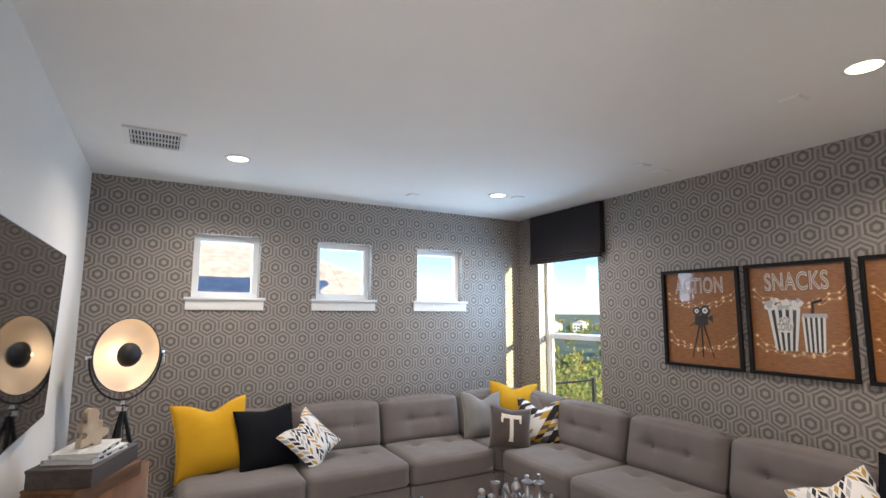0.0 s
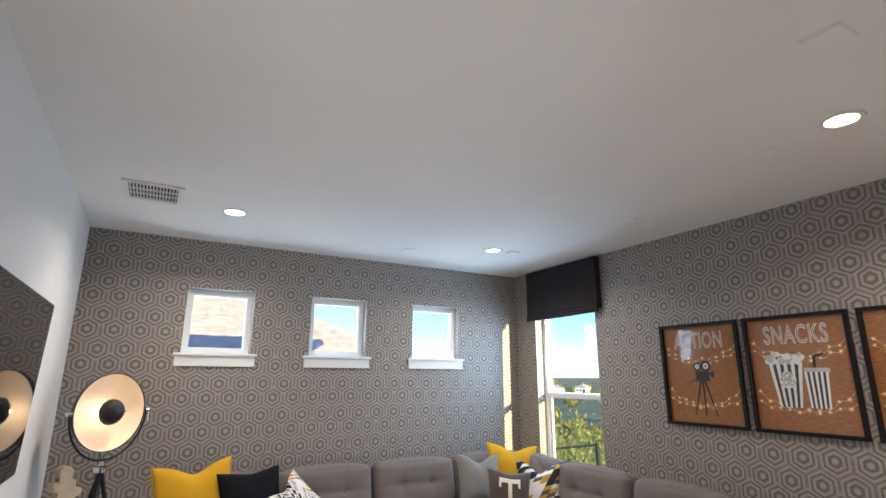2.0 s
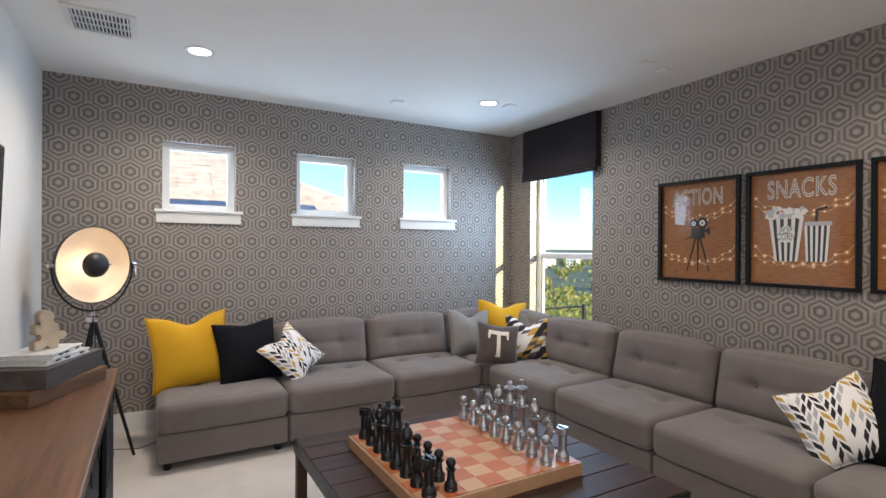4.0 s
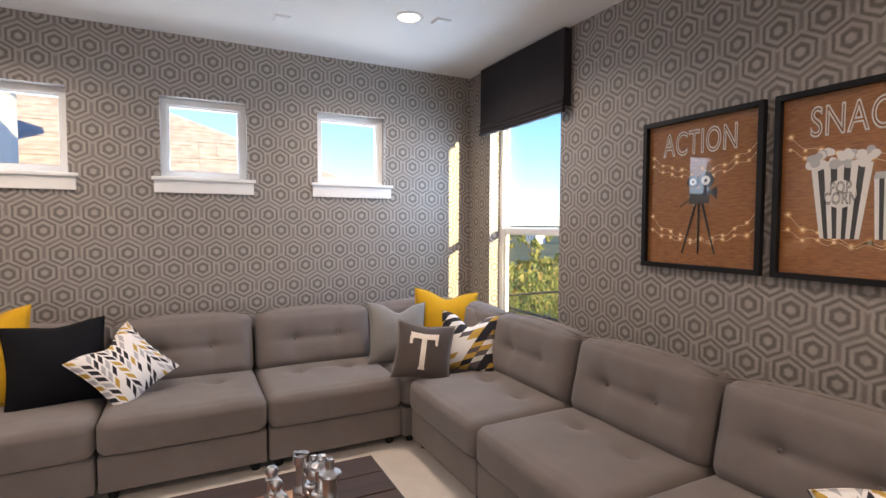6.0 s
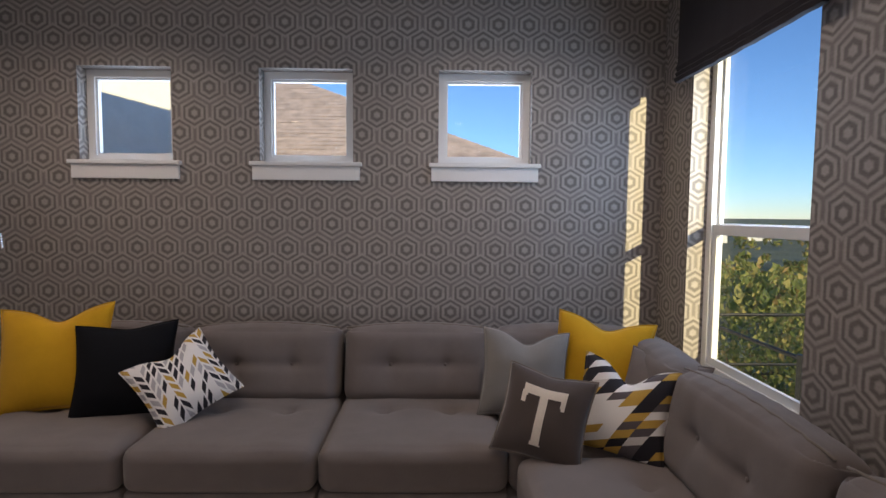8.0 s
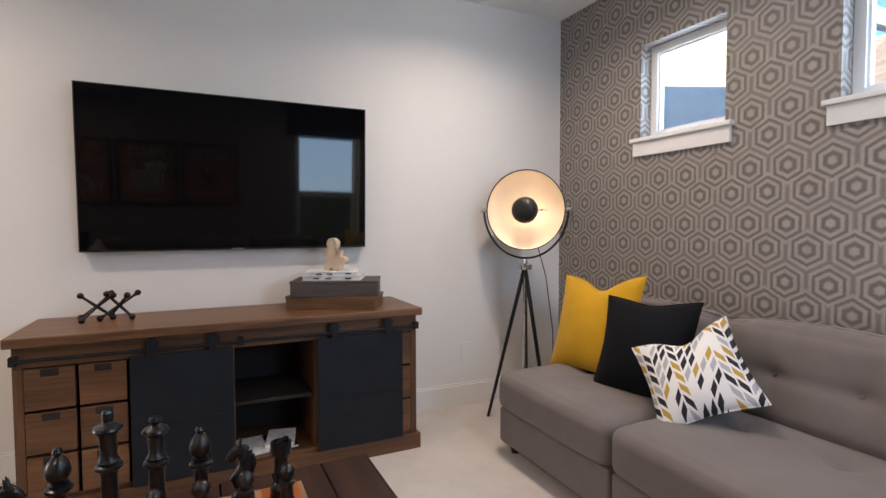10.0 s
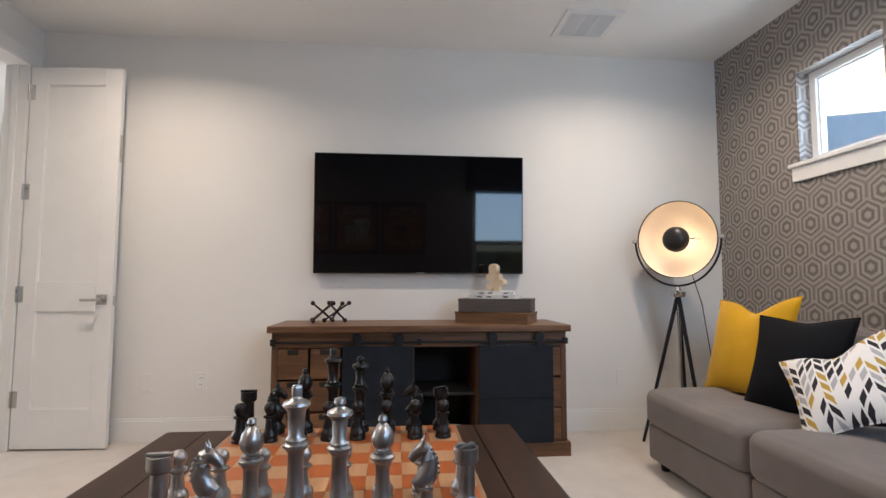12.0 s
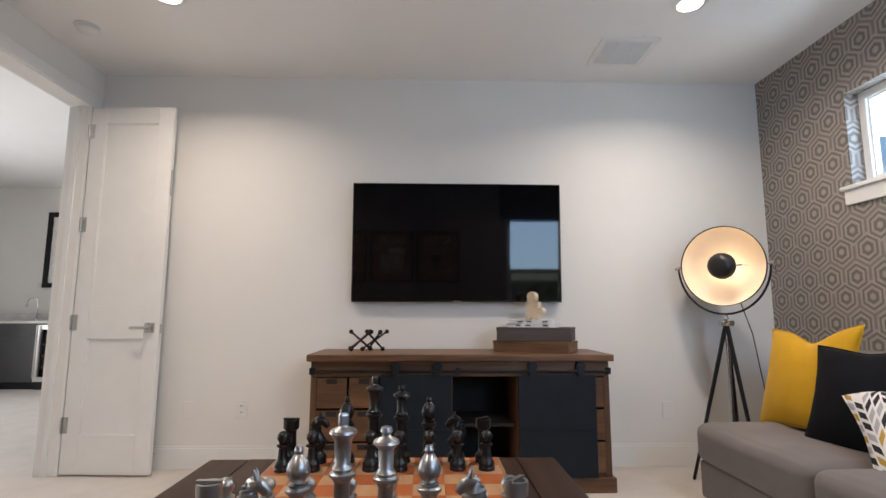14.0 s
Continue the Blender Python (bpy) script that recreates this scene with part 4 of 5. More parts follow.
def coffee_table():
    t = thing("coffee_table", pose((TX0 + TX1) / 2, (TY0_ + TY1_) / 2, 0), "square dark espresso plank coffee table with blackened steel frame", "coffee table")
    a, b = (TX1 - TX0) / 2, (TY1_ - TY0_) / 2
    n = 9
    w = (2 * b - 0.012) / n
    me = mesh("plank", box(-a + 0.006, a - 0.006, -w / 2 + 0.0025, w / 2 - 0.0025, -0.03, 0, 0.003), M_TABLE)
    for k in range(n):
        p = new("plank", me)
        p.parent = t
        p.matrix_basis = pose(0, -b + 0.006 + w * (k + 0.5), TZ + (0.001 if k % 3 else 0))
    part("steel_frame", slab(cells(-a, a, -b, b, [(-a + 0.005, a - 0.005, -b + 0.005, b - 0.005)]), lambda u, v: (u, v, TZ - 0.004), (0, 0, -0.07)), M_STEELDARK, t, "blackened steel edge band")
    part("under_frame", slab(cells(-a + 0.006, a - 0.006, -b + 0.006, b - 0.006, [(-a + 0.06, a - 0.06, -b + 0.06, b - 0.06)]), lambda u, v: (u, v, TZ - 0.032), (0, 0, -0.03)), M_STEELDARK, t)
    for sx in (-1, 1):
        for sy in (-1, 1):
            x, y = sx * (a - 0.032), sy * (b - 0.032)
            part("leg", box(x - 0.026, x + 0.026, y - 0.026, y + 0.026, 0, TZ - 0.063, 0.003), M_TABLE, t)


coffee_table()
SQ, BX, BY, BZ = 0.099, 1.993, -2.595, 0.4315


def chess_board():
    t = thing("chess_board", pose(BX, BY, BZ), "thick wooden chess board with orange and tan squares on the table", "chess board")
    part("slab", box(-0.41, 0.41, -0.41, 0.41, 0, 0.057, 0.003), M_BOARD, t)
    ms = [mesh("square", box(-SQ / 2 + 0.0006, SQ / 2 - 0.0006, -SQ / 2 + 0.0006, SQ / 2 - 0.0006, 0.0575, 0.060), m) for m in (M_SQ_LIGHT, M_SQ_DARK)]
    for i in range(8):
        for j in range(8):
            s = new("square", ms[(i + j) % 2])
            s.parent = t
            s.matrix_basis = pose((i - 3.5) * SQ, (j - 3.5) * SQ, 0)


chess_board()


def foot_profile(r):
    return [(0, 0), (r, 0), (r, 0.008), (r * 0.93, 0.012), (r * 0.98, 0.018), (r * 0.92, 0.026), (r * 0.66, 0.034), (r * 0.60, 0.040)]


def shaft(r, z, rc):
    return [(r * 0.52, z * 0.55), (r * 0.52, z - 0.02), (rc * 0.75, z - 0.012), (rc, z - 0.006), (rc, z), (rc * 0.72, z + 0.004), (rc * 0.8, z + 0.010)]


def chess_profile(kind):
    if kind == "pawn":
        return foot_profile(0.027) + [(0.015, 0.05), (0.013, 0.072), (0.020, 0.076), (0.021, 0.081), (0.012, 0.084), (0.014, 0.09), (0.020, 0.101), (0.019, 0.112), (0.012, 0.121), (0, 0.125)]
    if kind == "rook":
        return foot_profile(0.030) + [(0.019, 0.06), (0.018, 0.105), (0.026, 0.112), (0.027, 0.118), (0.027, 0.142), (0.020, 0.142), (0.019, 0.132), (0, 0.132)]
    if kind == "bishop":
        return foot_profile(0.031) + shaft(0.031, 0.128, 0.027) + [(0.013, 0.140), (0.023, 0.152), (0.026, 0.166), (0.022, 0.182), (0.012, 0.197), (0.008, 0.200), (0.011, 0.207), (0.008, 0.216), (0, 0.219)]
    if kind == "queen":
        return foot_profile(0.033) + shaft(0.033, 0.150, 0.028) + [(0.016, 0.17), (0.018, 0.21), (0.030, 0.222), (0.028, 0.228), (0.012, 0.236), (0.009, 0.239), (0.014, 0.247), (0.012, 0.256), (0, 0.260)]
    return foot_profile(0.034) + shaft(0.034, 0.160, 0.029) + [(0.017, 0.18), (0.020, 0.230), (0.031, 0.244), (0.029, 0.250), (0.012, 0.258), (0.010, 0.262), (0, 0.263)]


def knight_mesh(material):
    """Turned foot with an arched neck, a long head, two ears and a notched mane."""
    bm = lathe(foot_profile(0.031) + [(0.018, 0.05), (0.021, 0.058), (0, 0.06)], 20)
    b2 = tube([(0.004, 0, 0.052), (0.008, 0, 0.066), (-0.004, 0, 0.082), (-0.011, 0, 0.102), (-0.009, 0, 0.124), (-0.002, 0, 0.141), (0.010, 0, 0.144), (0.020, 0, 0.137), (0.028, 0, 0.128), (0.034, 0, 0.121)],
              [0.020, 0.026, 0.024, 0.021, 0.020, 0.019, 0.017, 0.014, 0.012, 0.009], 14)
    for v in b2.verts:
        v.co.y *= 0.72
    for sy in (-1, 1):
        tube([(0.006, sy * 0.006, 0.155), (0.004, sy * 0.008, 0.167), (0.001, sy * 0.008, 0.177)], [0.005, 0.004, 0.0008], 8, b2)
    mane = ((-0.028, 0.082), (-0.033, 0.092), (-0.034, 0.103), (-0.033, 0.114), (-0.030, 0.125), (-0.025, 0.136), (-0.017, 0.146), (-0.008, 0.154))
    for x, z in mane:
        bmesh.ops.create_uvsphere(b2, u_segments=10, v_segments=6, radius=0.0055, matrix=Matrix.Translation((x + 0.003, 0, z)) @ Matrix.Diagonal((0.9, 0.75, 1, 1)))
    tmp = bpy.data.meshes.new("knight_head")
    b2.to_mesh(tmp)
    b2.free()
    bm.from_mesh(tmp)
    bpy.data.meshes.remove(tmp)
    return mesh("piece_body", bm, material, 50)


def chess_set():
    order = ("rook", "knight", "bishop", "king", "queen", "bishop", "knight", "rook")
    for tone, material, rank, pawn, turn in (("brushed silver", M_SILVER, 3.5, 2.5, 90), ("black lacquered", M_BLACKCHESS, -3.5, -2.5, 90)):
        data = {k: mesh("piece_body", lathe([(r * 1.03, z * 1.04) for r, z in chess_profile(k)], 26), material, 35) for k in ("pawn", "rook", "bishop", "queen", "king")}
        data["knight"] = knight_mesh(material)
        cross = mesh("crown", box(-0.010, 0.010, -0.012, 0.012, 0.270, 0.299, 0.007), material)
        notch = mesh("battlement", box(-0.006, 0.006, -0.028, 0.028, 0.147, 0.153), material)
        for j, kind in enumerate(order):
            for k, r in ((kind, rank), ("pawn", pawn)):
                t = thing(f"chess_{k}", pose(BX + r * SQ, BY + (j - 3.5) * SQ, BZ + 0.0605, 0, 0, turn * (1 if j < 4 else -1) if k == "knight" else 7 * j),
                          f"{tone} metal chess {k} standing on the board" if rank > 0 else f"{tone} chess {k} standing on the board", "chess piece", f"{tone} chess men")
                child("piece_body", data[k], t, pose(0, 0, 0))
                if k == "king":
                    child("crown", cross, t, pose(0, 0, 0))
                if k == "rook":
                    child("battlement", notch, t, pose(0, 0, 0))


chess_set()

# ---- framed posters ----
M_POSTERFRAME = plain("black_frame", (0.006, 0.006, 0.007), 0.5, Specular_IOR_Level=0.3)


def poster_print(name, dark, light):
    n = Nodes(name)
    g = n.noise(5, 6, 0.65, None, (4, 26, 1.6))
    col = n.ramp(g, [(0.3, dark), (0.7, light)])
    return n.done(col, 0.6, 0.0, Coat_Weight=1.0, Coat_Roughness=0.015, Coat_IOR=1.5)


def ink(name, colour):
    n = Nodes(name)
    return n.done(colour, 0.6, 0.0, Coat_Weight=1.0, Coat_Roughness=0.015, Coat_IOR=1.5)


M_PRINT = poster_print("printed_brown_planks", (0.17, 0.058, 0.014), (0.40, 0.165, 0.046))
M_INKW, M_INKK, M_INKL, M_INKG = ink("white_print", (0.75, 0.73, 0.70)), ink("black_print", (0.012, 0.012, 0.014)), ink("bulb_print", (0.95, 0.76, 0.50)), ink("grey_print", (0.45, 0.45, 0.46))


M_INKH = ink("bulb_halo_print", (0.52, 0.24, 0.075))


def lettering(text, size, material, parent, x, y, name="lettering"):
    cu = bpy.data.curves.new("text", "FONT")
    cu.body, cu.size, cu.align_x, cu.space_character = text, size, "CENTER", 1.08
    cu.fill_mode, cu.bevel_depth, cu.bevel_resolution = "NONE", size * 0.024, 0
    ob = new("text", cu)
    bpy.context.view_layer.update()
    me = bpy.data.meshes.new_from_object(ob.evaluated_get(bpy.context.evaluated_depsgraph_get()))
    bpy.data.objects.remove(ob)
    me.materials.clear()
    me.materials.append(material)
    p = new(name, me)
    p.parent = parent
    p.matrix_basis = pose(x, y, 0.0026) @ Matrix.Diagonal((0.86, 1.42, 0.25, 1))
    return p


def disc(x, y, r, z=0.003, seg=16, bm=None):
    return poly([(x + r * math.cos(6.2832 * k / seg), y + r * math.sin(6.2832 * k / seg)) for k in range(seg)], 0.0021, z, bm)


def garland(parent, rng, y, sag, w):
    pts = [(-w + 2 * w * k / 30, y + sag * (4 * ((k / 15 - 1) ** 2) - 2) * 0.5 + 0.01 * math.sin(k * 1.3), 0.0024) for k in range(31)]
    part("garland_wire", tube(pts, 0.0008, 5), M_INKL, parent)
    bm, halo = bmesh.new(), bmesh.new()
    for k in range(1, 30, 3):
        x, yy, _ = pts[k]
        yy += rng.uniform(-0.006, 0.006)
        r = rng.uniform(0.005, 0.008)
        disc(x, yy, r, 0.003, 10, bm)
        disc(x, yy, r * 2.1, 0.0025, 12, halo)
    part("garland", bm, M_INKL, parent)["kind"] = "stuff"
    part("garland_halo", halo, M_INKH, parent)["kind"] = "stuff"


def poster(y, art, label, seed):
    """Local x runs along the wall, y up, z out of the wall."""
    rng = random.Random(seed)
    t = thing("framed_poster", Matrix(((0, 0, -1, W - 0.002), (-1, 0, 0, y), (0, 1, 0, 1.599), (0, 0, 0, 1))), label, "poster", "movie posters")
    w, h, f = 0.327, 0.387, 0.024
    part("frame", slab(cells(-w, w, -h, h, [(-w + f, w - f, -h + f, h - f)]), lambda u, v: (u, v, 0), (0, 0, 0.028)), M_POSTERFRAME, t)
    a = part("print", box(-w + f, w - f, -h + f, h - f, 0.0005, 0.002), M_PRINT, t, "brown plank-effect print under glass")
    garland(a, rng, 0.155, 0.05, w - f - 0.012)
    garland(a, rng, 0.120, 0.04, w - f - 0.012)
    garland(a, rng, -0.175, 0.06, w - f - 0.012)
    garland(a, rng, -0.215, 0.03, w - f - 0.012)
    art(a)
    return t


def art_action(a):
    lettering("ACTION", 0.118, M_INKW, a, -0.005, 0.198)
    d = -0.055
    part("camera_body", poly([(x, y + d) for x, y in ((-0.05, 0.0), (0.06, 0.0), (0.06, 0.05), (0.10, 0.02), (0.10, 0.08), (0.06, 0.06), (0.06, 0.075), (-0.05, 0.075))], 0.0021, 0.0034), M_INKK, a)
    for x, r in ((-0.03, 0.033), (0.04, 0.042)):
        y = 0.10 + r * 0.3 + d
        part("reel", disc(x, y, r, 0.0036, 24), M_INKK, a)
        part("reel_face", disc(x, y, r * 0.55, 0.0039, 20), M_INKW, a)
        part("reel_hub", disc(x, y, r * 0.2, 0.0042, 12), M_INKK, a)
    for x in (-0.085, 0.005, 0.095):
        part("tripod_leg", tube([(0.005 + (x - 0.005) * 0.2, d, 0.0024), (x, -0.25 + d, 0.0024)], [0.007, 0.004], 5), M_INKK, a)
    part("crank", tube([(-0.05, 0.02 + d, 0.0024), (-0.10, -0.012 + d, 0.0024)], 0.003, 5), M_INKK, a)


def stripes(a, x0, x1, tx0, tx1, y0, y1, n):
    for k in range(n):
        p = [(x0 + (x1 - x0) * k / n, y0), (x0 + (x1 - x0) * (k + 1) / n, y0), (tx0 + (tx1 - tx0) * (k + 1) / n, y1), (tx0 + (tx1 - tx0) * k / n, y1)]
        part("stripe", poly(p, 0.0021, 0.0034), M_INKK if k % 2 else M_INKW, a)


def art_snacks(a):
    lettering("SNACKS", 0.118, M_INKW, a, 0.0, 0.198)
    stripes(a, -0.150, -0.015, -0.190, 0.022, -0.215, 0.075, 9)
    stripes(a, 0.035, 0.150, 0.026, 0.165, -0.215, 0.01, 9)
    rng = random.Random(5)
    for k in range(34):
        part("popcorn", disc(rng.uniform(-0.195, 0.028), 0.078 + rng.uniform(-0.01, 0.055) * (1 - 0.4 * abs(rng.uniform(-1, 1))), rng.uniform(0.012, 0.02), 0.0036 + k * 1e-5, 10), M_INKW if k % 3 else M_INKG, a)
    part("cup_lid", poly([(0.024, 0.0102), (0.178, 0.0102), (0.172, 0.036), (0.030, 0.036)], 0.0021, 0.0038), M_INKG, a)
    part("straw", tube([(0.09, 0.036, 0.0026), (0.095, 0.105, 0.0026), (0.150, 0.125, 0.0026)], 0.009, 6), M_INKK, a)
    part("label_disc", disc(-0.082, -0.04, 0.055, 0.0042, 28), M_INKW, a)
    lettering("POP", 0.045, M_INKK, a, -0.082, -0.036).matrix_basis.translation.z = 0.0044
    lettering("CORN", 0.045, M_INKK, a, -0.082, -0.078).matrix_basis.translation.z = 0.0044


def art_film(a):
    lettering("M", 0.13, M_INKW, a, -0.14, 0.225)
    lettering("N", 0.13, M_INKW, a, -0.10, 0.10)
    for k in range(9):
        a0, a1 = radians(175 - 18 * k), radians(175 - 18 * (k + 1) + 2)
        for r0, r1, mt, z in ((0.10, 0.22, M_INKK, 0.0034), (0.125, 0.195, M_INKG, 0.0038)):
            p = [(0.02 + r * math.cos(b), -0.22 + r * math.sin(b)) for r, b in ((r0, a0), (r0, a1), (r1, a1), (r1, a0))]
            part("film_strip", poly(p, 0.0021, z), mt, a)
        b = (a0 + a1) / 2
        for r in (0.112, 0.207):
            part("sprocket_hole", disc(0.02 + r * math.cos(b), -0.22 + r * math.sin(b), 0.006, 0.004, 6), M_INKW, a)


poster(-2.310, art_action, "black-framed movie poster reading ACTION with a film camera", 1)
poster(-3.010, art_snacks, "black-framed movie poster reading SNACKS with popcorn and cup", 2)
poster(-3.712, art_film, "black-framed movie poster with a curved film strip", 3)

# ---- wet bar in the loft ----


def wet_bar():
    for y0, y1 in ((-9.2, -8.5), (-8.498, -7.80)):
        t = thing("bar_cabinet", pose(-4.19, y0, 0), "dark slate base cabinet of the wet bar", "cabinet", "bar cabinets")
        L = y1 - y0
        part("body", box(0, 0.56, 0, L, 0.10, 0.89), M_CABINET, t)
        part("toe_kick", box(0, 0.50, 0, L, 0, 0.099), M_IRON, t)
        part("drawer_front", box(0.561, 0.58, 0.004, L - 0.004, 0.70, 0.885, 0.002), M_CABINET, t)
        part("door", box(0.561, 0.58, 0.004, L - 0.004, 0.105, 0.694, 0.002), M_CABINET, t)
    t = thing("wine_cooler", pose(-4.19, -7.795, 0), "stainless steel under-counter drinks cooler with glass door", "wine cooler")
    part("body", box(0, 0.54, 0, 0.6, 0.0, 0.88), M_IRON, t)
    part("door_frame", slab(cells(0.005, 0.595, 0.11, 0.87, [(0.07, 0.53, 0.17, 0.81)]), lambda u, v: (0.541, u, v), (0.04, 0, 0)), M_NICKEL, t)
    part("glass", box(0.545, 0.555, 0.07, 0.53, 0.17, 0.81), M_SCREEN, t)
    part("handle", tube([(0.62, 0.035, 0.16), (0.62, 0.035, 0.86)], 0.012), M_NICKEL, t, smooth=40)
    for z in (0.3, 0.45, 0.6):
        part("rack", box(0.556, 0.558, 0.08, 0.52, z, z + 0.012), M_BOXBROWN, t)
    t = thing("countertop", pose(-4.19, -9.2, 0.891), "pale quartz counter with a low backsplash", "countertop")
    part("top", box(0, 0.60, 0, 2.02, 0, 0.035, 0.004), M_STONE, t)
    part("backsplash", box(0, 0.02, 0, 2.02, 0.036, 0.14, 0.002), M_STONE, t)
    t = thing("faucet", pose(-4.02, -8.12, 0.926), "chrome gooseneck pull-down bar faucet", "faucet")
    part("spout", tube([(0, 0, 0), (0, 0, 0.26)] + [(0.0, -0.075 + 0.075 * math.cos(radians(a)), 0.26 + 0.075 * math.sin(radians(a))) for a in range(20, 181, 20)] + [(0, -0.155, 0.20)], 0.013, 10), M_CHROME, t, smooth=True)
    part("base", lathe([(0, 0), (0.028, 0), (0.026, 0.02), (0.015, 0.03), (0, 0.03)], 18), M_CHROME, t, smooth=40)
    part("handle", tube([(0.0, 0.015, 0.08), (0.03, 0.06, 0.11)], 0.006, 8), M_CHROME, t, smooth=True)
    t = thing("framed_picture", pose(-4.198, -7.83, 1.98), "black-framed picture with a white mount above the bar", "picture")
    part("frame", slab(cells(-0.38, 0.38, -0.57, 0.57, [(-0.31, 0.31, -0.5, 0.5)]), lambda u, v: (0.0, u, v), (0.03, 0, 0)), M_POSTERFRAME, t)
    part("mount", box(0.002, 0.01, -0.31, 0.31, -0.5, 0.5), M_PAPERWHITE, t)
    part("image", box(0.0101, 0.012, -0.12, 0.14, -0.25, 0.2), M_BOXGREY, t)


wet_bar()

# ---- outside ----
M_SHINGLE = plain("tan_roof_shingle", (0.52, 0.43, 0.42), 0.9, vary=0.25, scale=5, bump=0.4, bscale=60)
M_STUCCO = plain("white_stucco", (0.84, 0.83, 0.82), 0.9, vary=0.05, bump=0.2, bscale=60)


def ground_material():
    n = Nodes("wooded_ground")
    g, h = n.noise(0.05, 8, 0.7, n.pos()), n.noise(0.9, 4, 0.7, n.pos())
    col = n.mix(0.5, n.ramp(g, [(0.35, (0.10, 0.13, 0.06)), (0.6, (0.20, 0.20, 0.10)), (0.75, (0.32, 0.28, 0.18))]), n.ramp(h, [(0.3, (0.08, 0.10, 0.05)), (0.7, (0.22, 0.21, 0.11))]))
    return n.done(col, 0.95)


def leaf_material():
    n = Nodes("leaves")
    r = n.t.nodes.new("ShaderNodeNewGeometry").outputs["Random Per Island"]
    col = n.ramp(r, [(0, (0.14, 0.18, 0.05)), (0.5, (0.30, 0.31, 0.09)), (0.85, (0.42, 0.36, 0.12)), (1, (0.40, 0.25, 0.10))])
    n.done(col, 0.8)
    through_leaf = n.t.nodes.new("ShaderNodeBsdfTranslucent")
    n.t.links.new(col, through_leaf.inputs[0])
    mx = n.t.nodes.new("ShaderNodeMixShader")
    mx.inputs[0].default_value = 0.45
    n.t.links.new(n.b.outputs[0], mx.inputs[1])
    n.t.links.new(through_leaf.outputs[0], mx.inputs[2])
    n.t.links.new(mx.outputs[0], n.t.nodes["Material Output"].inputs[0])
    return n.mat


M_LEAF = leaf_material()
M_BARK = plain("bark", (0.10, 0.075, 0.055), 0.9, vary=0.3, bump=0.5, bscale=40)


def ground():
    bm = bmesh.new()
    xs = [-1500, -300, -60, -5, 6, 14, 30, 60, 120, 250, 500, 900, 1500, 2500, 4200]
    ys = [-4200, -1500, -500, -150, -40, 0, 40, 100, 200, 400, 900, 2000, 4200]
    g = [[bm.verts.new((x, y, -4.0 - min(14, max(0, (x - 8) * 0.16)) + 10 * max(0, noise.noise(Vector((x, y, 0)) * 0.004)) * (x > 200) + min(16, max(0, x - 400) * 0.018) * (x < 2600))) for y in ys] for x in xs]
    for i in range(len(xs) - 1):
        for j in range(len(ys) - 1):
            bm.faces.new((g[i][j], g[i + 1][j], g[i + 1][j + 1], g[i][j + 1]))
    structure("ground", bm, ground_material(), "wooded hillside falling away below the house", "ground")


ground()


def leaves(bm, rng, centre, radius, count, size):
    cl = [Vector(centre) + Vector((rng.gauss(0, 1), rng.gauss(0, 1), rng.gauss(0, 0.8))) * radius * 0.38 for _ in range(max(4, count // 40))]
    for _ in range(count):
        c = rng.choice(cl) + Vector((rng.gauss(0, 1), rng.gauss(0, 1), rng.gauss(0, 1))) * radius * 0.2
        if (c - Vector(centre)).length > radius * 1.15:
            continue
        m = Euler((rng.uniform(0, 6), rng.uniform(0, 6), rng.uniform(0, 6))).to_matrix()
        s = size * rng.uniform(0.6, 1.3)
        bm.faces.new([bm.verts.new(c + m @ Vector(p)) for p in ((-s, 0, 0), (0, -s * 0.55, 0.1 * s), (s, 0, 0), (0, s * 0.55, 0.1 * s))])


def tree(x, y, z0, ztop, radius, seed, count):
    rng = random.Random(seed)
    t = thing("tree", pose(x, y, z0), "leafy yellow-green tree standing outside below the window", "tree", "near trees")
    h = ztop - z0
    part("trunk", tube([(0, 0, -0.3), (0.05, 0.03, h * 0.3), (-0.05, 0.08, h * 0.6), (0.0, 0.0, h * 0.85)], [0.16, 0.13, 0.08, 0.03], 8), M_BARK, t, smooth=True)
    for k in range(7):
        a = k * 0.9 + rng.random()
        part("limb", tube([(0, 0, h * (0.35 + 0.06 * k)), (math.cos(a) * radius * 0.4, math.sin(a) * radius * 0.4, h * (0.48 + 0.06 * k)), (math.cos(a) * radius * 0.75, math.sin(a) * radius * 0.75, h * (0.55 + 0.06 * k))], [0.06, 0.04, 0.012], 6), M_BARK, t)
    bm = bmesh.new()
    leaves(bm, rng, (0, 0, h * 0.66), radius, count, 0.075)
    part("crown", bm, M_LEAF, t)


tree(11.5, 5.6, -4.5, -0.9, 2.6, 3, 9000)
tree(15.0, 10.5, -5.0, -1.6, 3.0, 4, 7000)
tree(9.5, 8.5, -4.3, -1.7, 2.2, 6, 5000)
bm = bmesh.new()
RNG = random.Random(11)
for _ in range(420):
    d = RNG.uniform(18, 260) ** 1.0
    a = RNG.uniform(0.15, 1.45)
    x, y = 4 + d * math.cos(a), -1 + d * math.sin(a)
    z = -4.0 - min(14, max(0, (x - 8) * 0.16))
    leaves(bm, RNG, (x, y, z + 2.6), 3.2, 110, 0.30 + d * 0.002)
for _ in range(300):
    d = RNG.uniform(260, 1000)
    a = RNG.uniform(0.2, 1.4)
    x, y = 4 + d * math.cos(a), -1 + d * math.sin(a)
    leaves(bm, RNG, (x, y, -18 + min(16, max(0, x - 400) * 0.018) + 3.5), 6.5, 60, 1.0 + d * 0.0015)
single("woodland", bm, M_LEAF, "scattered oak and cedar woods across the hillside", "woods", kind="stuff")


